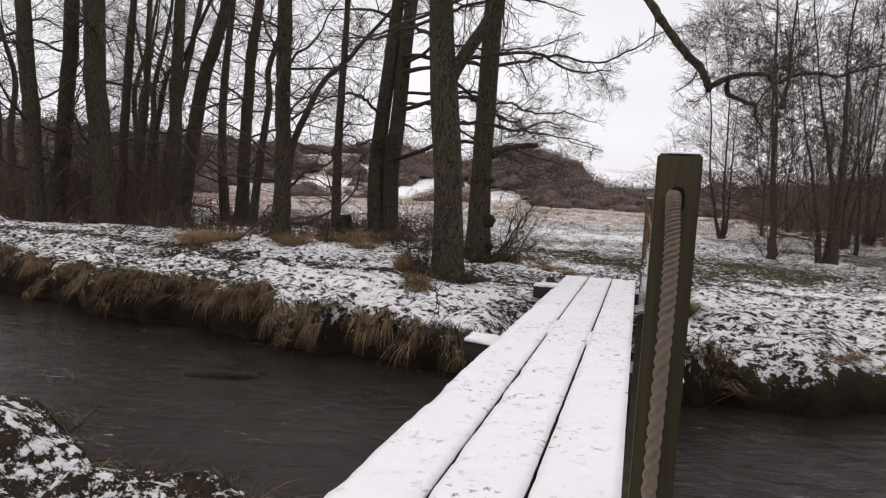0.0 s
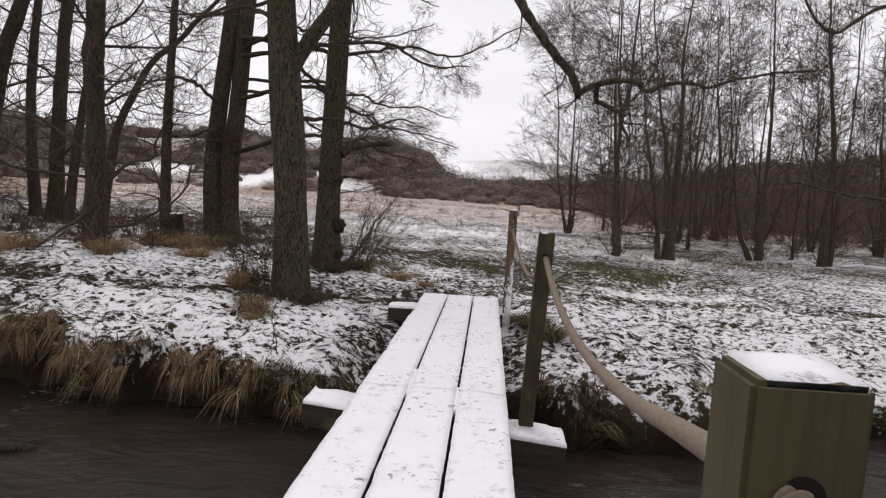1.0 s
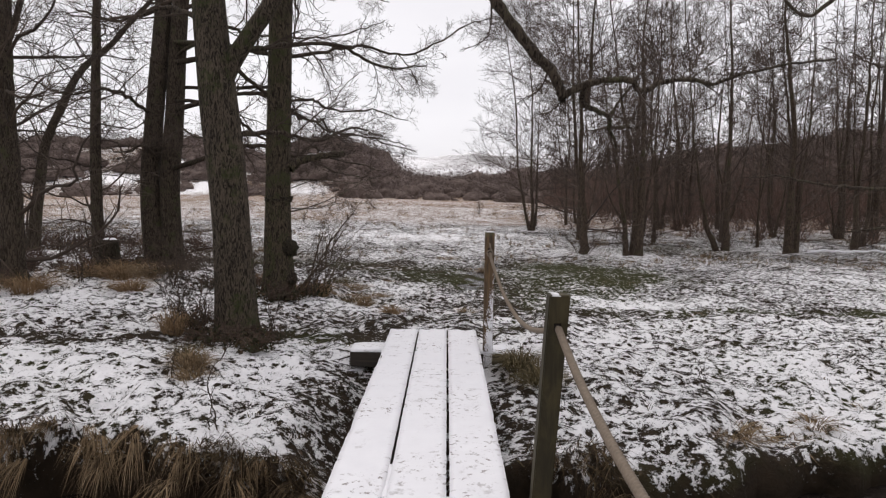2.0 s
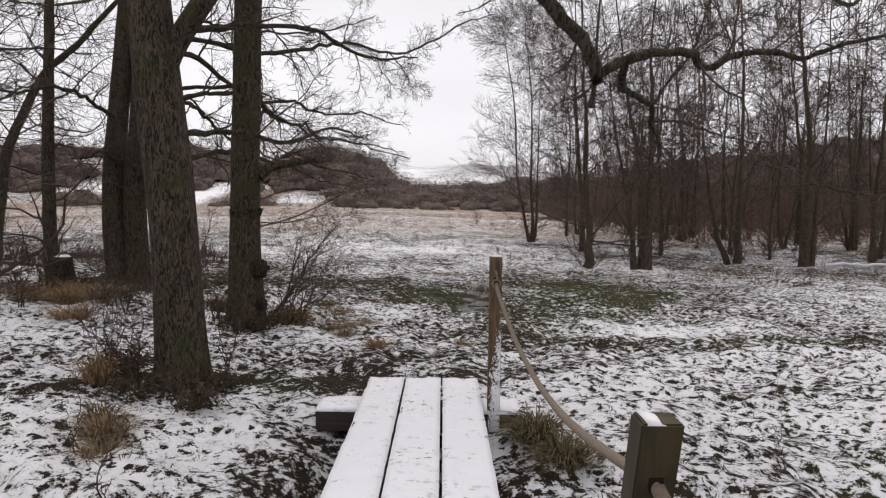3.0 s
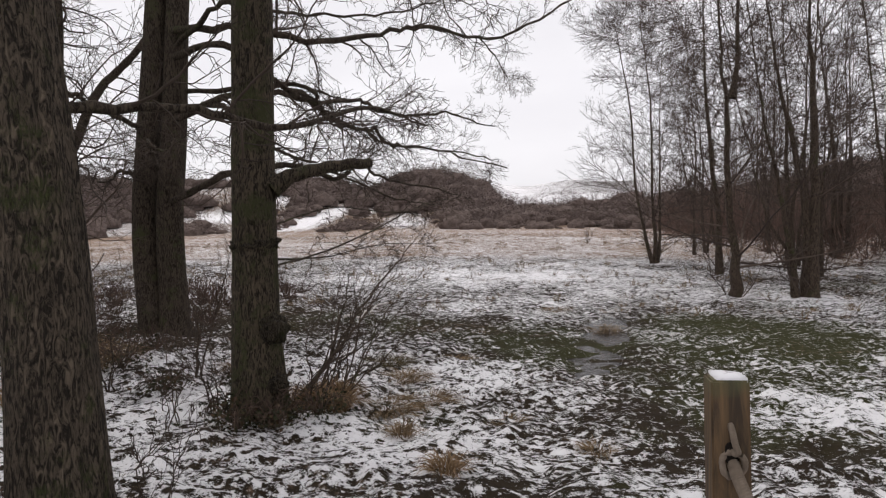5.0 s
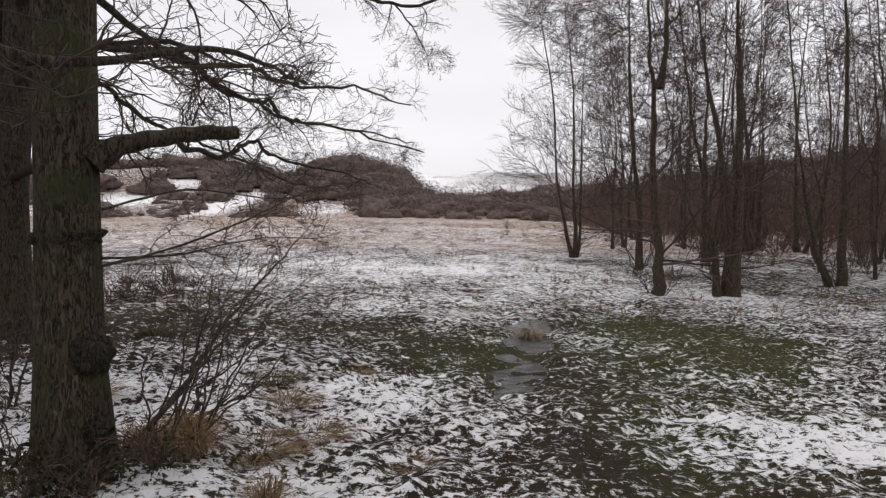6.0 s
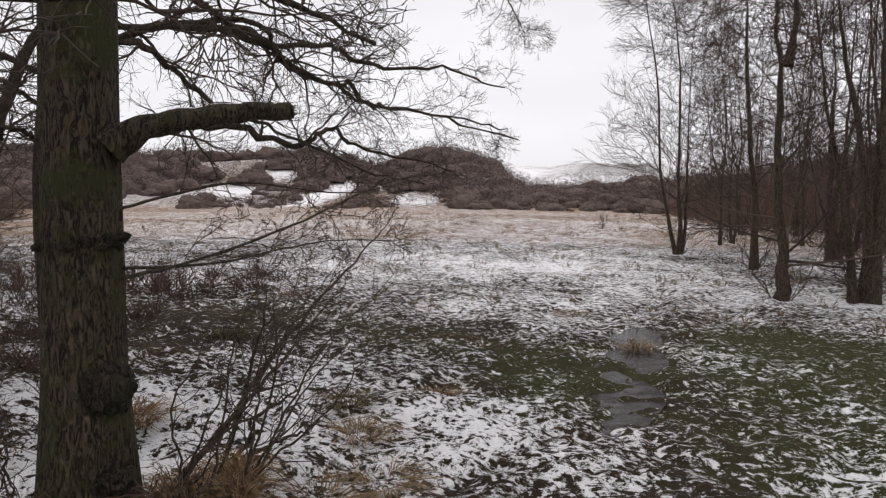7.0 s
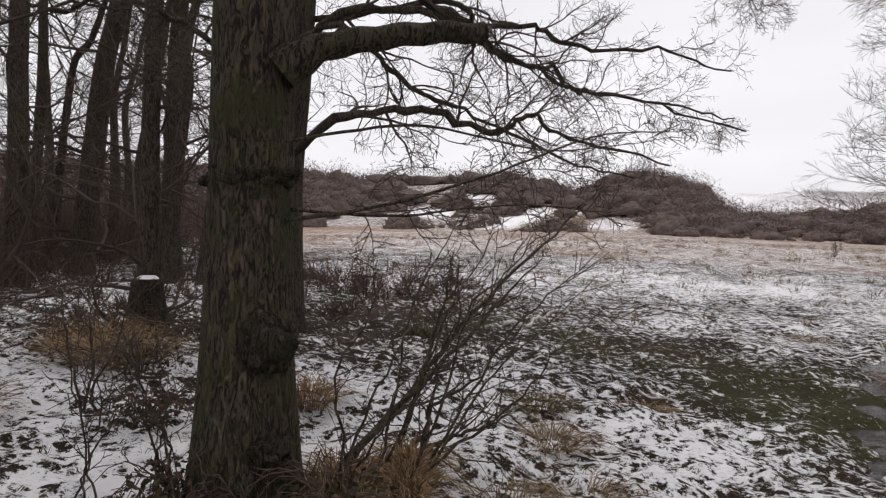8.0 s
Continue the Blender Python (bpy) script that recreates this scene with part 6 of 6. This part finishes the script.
def build_grass():
    rng = np.random.default_rng(71)
    n = 900
    x = rng.uniform(-11, 9, n)
    y = far_bank(x) + rng.uniform(0.10, 0.30, n)
    keep = ~((np.abs(x) < 0.75) & (rng.random(n) < 0.85)) & (value_noise(x, y, 0.55, 72) + 0.35 * rng.random(n) > 0.14 + 0.46 * (x > 0.5))
    x, y = x[keep], y[keep]
    n = len(x)
    at = on_ground(x, y, 0.0)
    lean = np.stack([rng.normal(size=n) * 0.14, rng.uniform(-0.20, -0.04, n), rng.uniform(-0.24, -0.02, n)], -1)
    v, f = strands(rng, at, 34, rng.uniform(0.04, 0.15, n), rng.uniform(0.06, 0.19, n), 0.0032, 0.6, lean)
    pale = (value_noise(x, y, 0.8, 74) + 0.5 * rng.random(n) > -0.1) & ((x < 0.5) | (rng.random(n) < 0.35))
    v3, f3 = strands(rng, at[pale], 36, rng.uniform(0.05, 0.15, int(pale.sum())), rng.uniform(0.06, 0.17, int(pale.sum())), 0.0030, 0.6, lean[pale])
    cx = np.repeat(rng.uniform(-9.0, -0.95, 34), 4) + rng.normal(size=136) * 0.07
    tuft = on_ground(cx, far_bank(cx) + 0.16 + 0.05 * rng.normal(size=136), 0.0)
    hang = np.stack([rng.normal(size=136) * 0.10, rng.uniform(-0.26, -0.10, 136), rng.uniform(-0.34, -0.12, 136)], -1)
    v3, f3 = joined((v3, f3), strands(rng, tuft, 30, rng.uniform(0.06, 0.15, 136), rng.uniform(0.05, 0.13, 136), 0.0030, 0.7, hang))
    tagged(new("bank_grass", mesh_of("bank_grass", v3, f3, STRAW)), "pale straw blades hanging over the dark bank", "grass", kind="stuff")
    tagged(new("bank_grass", mesh_of("bank_grass", v, f, BANK_GRASS)), "dead brown grass drooping over the stream bank", "grass", kind="stuff")
    n = 110
    x = rng.uniform(-7, 6, n)
    y = near_bank(x) - rng.uniform(0.02, 0.35, n)
    keep = np.abs(x) > 0.6
    at = on_ground(x[keep], y[keep], 0.0)
    n = len(at)
    lean = np.stack([rng.normal(size=n) * 0.08, rng.uniform(0.08, 0.24, n), rng.uniform(-0.24, -0.06, n)], -1)
    v, f = strands(rng, at, 38, rng.uniform(0.06, 0.14, n), rng.uniform(0.12, 0.26, n), 0.0045, 0.4, lean)
    tagged(new("bank_grass", mesh_of("bank_grass", v, f, BANK_GRASS)), "dead grass hanging over the near bank edge", "grass", kind="stuff")
    n = 20000
    x, y = rng.uniform(-9, 11, n), 5.3 + 22 * rng.random(n) ** 1.2
    c, g, s = zones(x, y)
    keep = (rng.random(n) > c * 1.1) & (y > far_bank(x) + 0.15) & ~((np.abs(x) < 0.5) & (y < 8.2))
    at = on_ground(x[keep], y[keep], 0.01)
    n = len(at)
    lean = np.stack([rng.normal(size=n) * 0.05, rng.normal(size=n) * 0.05, np.zeros(n)], -1)
    v, f = strands(rng, at, 6, rng.uniform(0.018, 0.050, n), rng.uniform(0.03, 0.075, n), 0.0034, 0.4, lean)
    n = 5200
    x, y = rng.uniform(-34, 20, n), 20 + 70 * rng.random(n) ** 1.3
    keep = (np.abs(x) < y * 0.75) & (value_noise(x, y, 4.0, 73) + rng.random(n) > 0.35)
    at = on_ground(x[keep], y[keep], 0.02)
    m = len(at)
    v2, f2 = strands(rng, at, 9, rng.uniform(0.08, 0.24, m), rng.uniform(0.15, 0.4, m), 0.009, 0.35)
    tagged(new("field_grass", mesh_of("field_grass", v2, f2, STRAW)), "pale straw grass tufts across the snowy field", "grass", kind="stuff")
    tagged(new("turf_grass", mesh_of("turf_grass", v, f, BLADES)), "short dull green and straw grass poking through snow", "grass", kind="stuff")


build_grass()
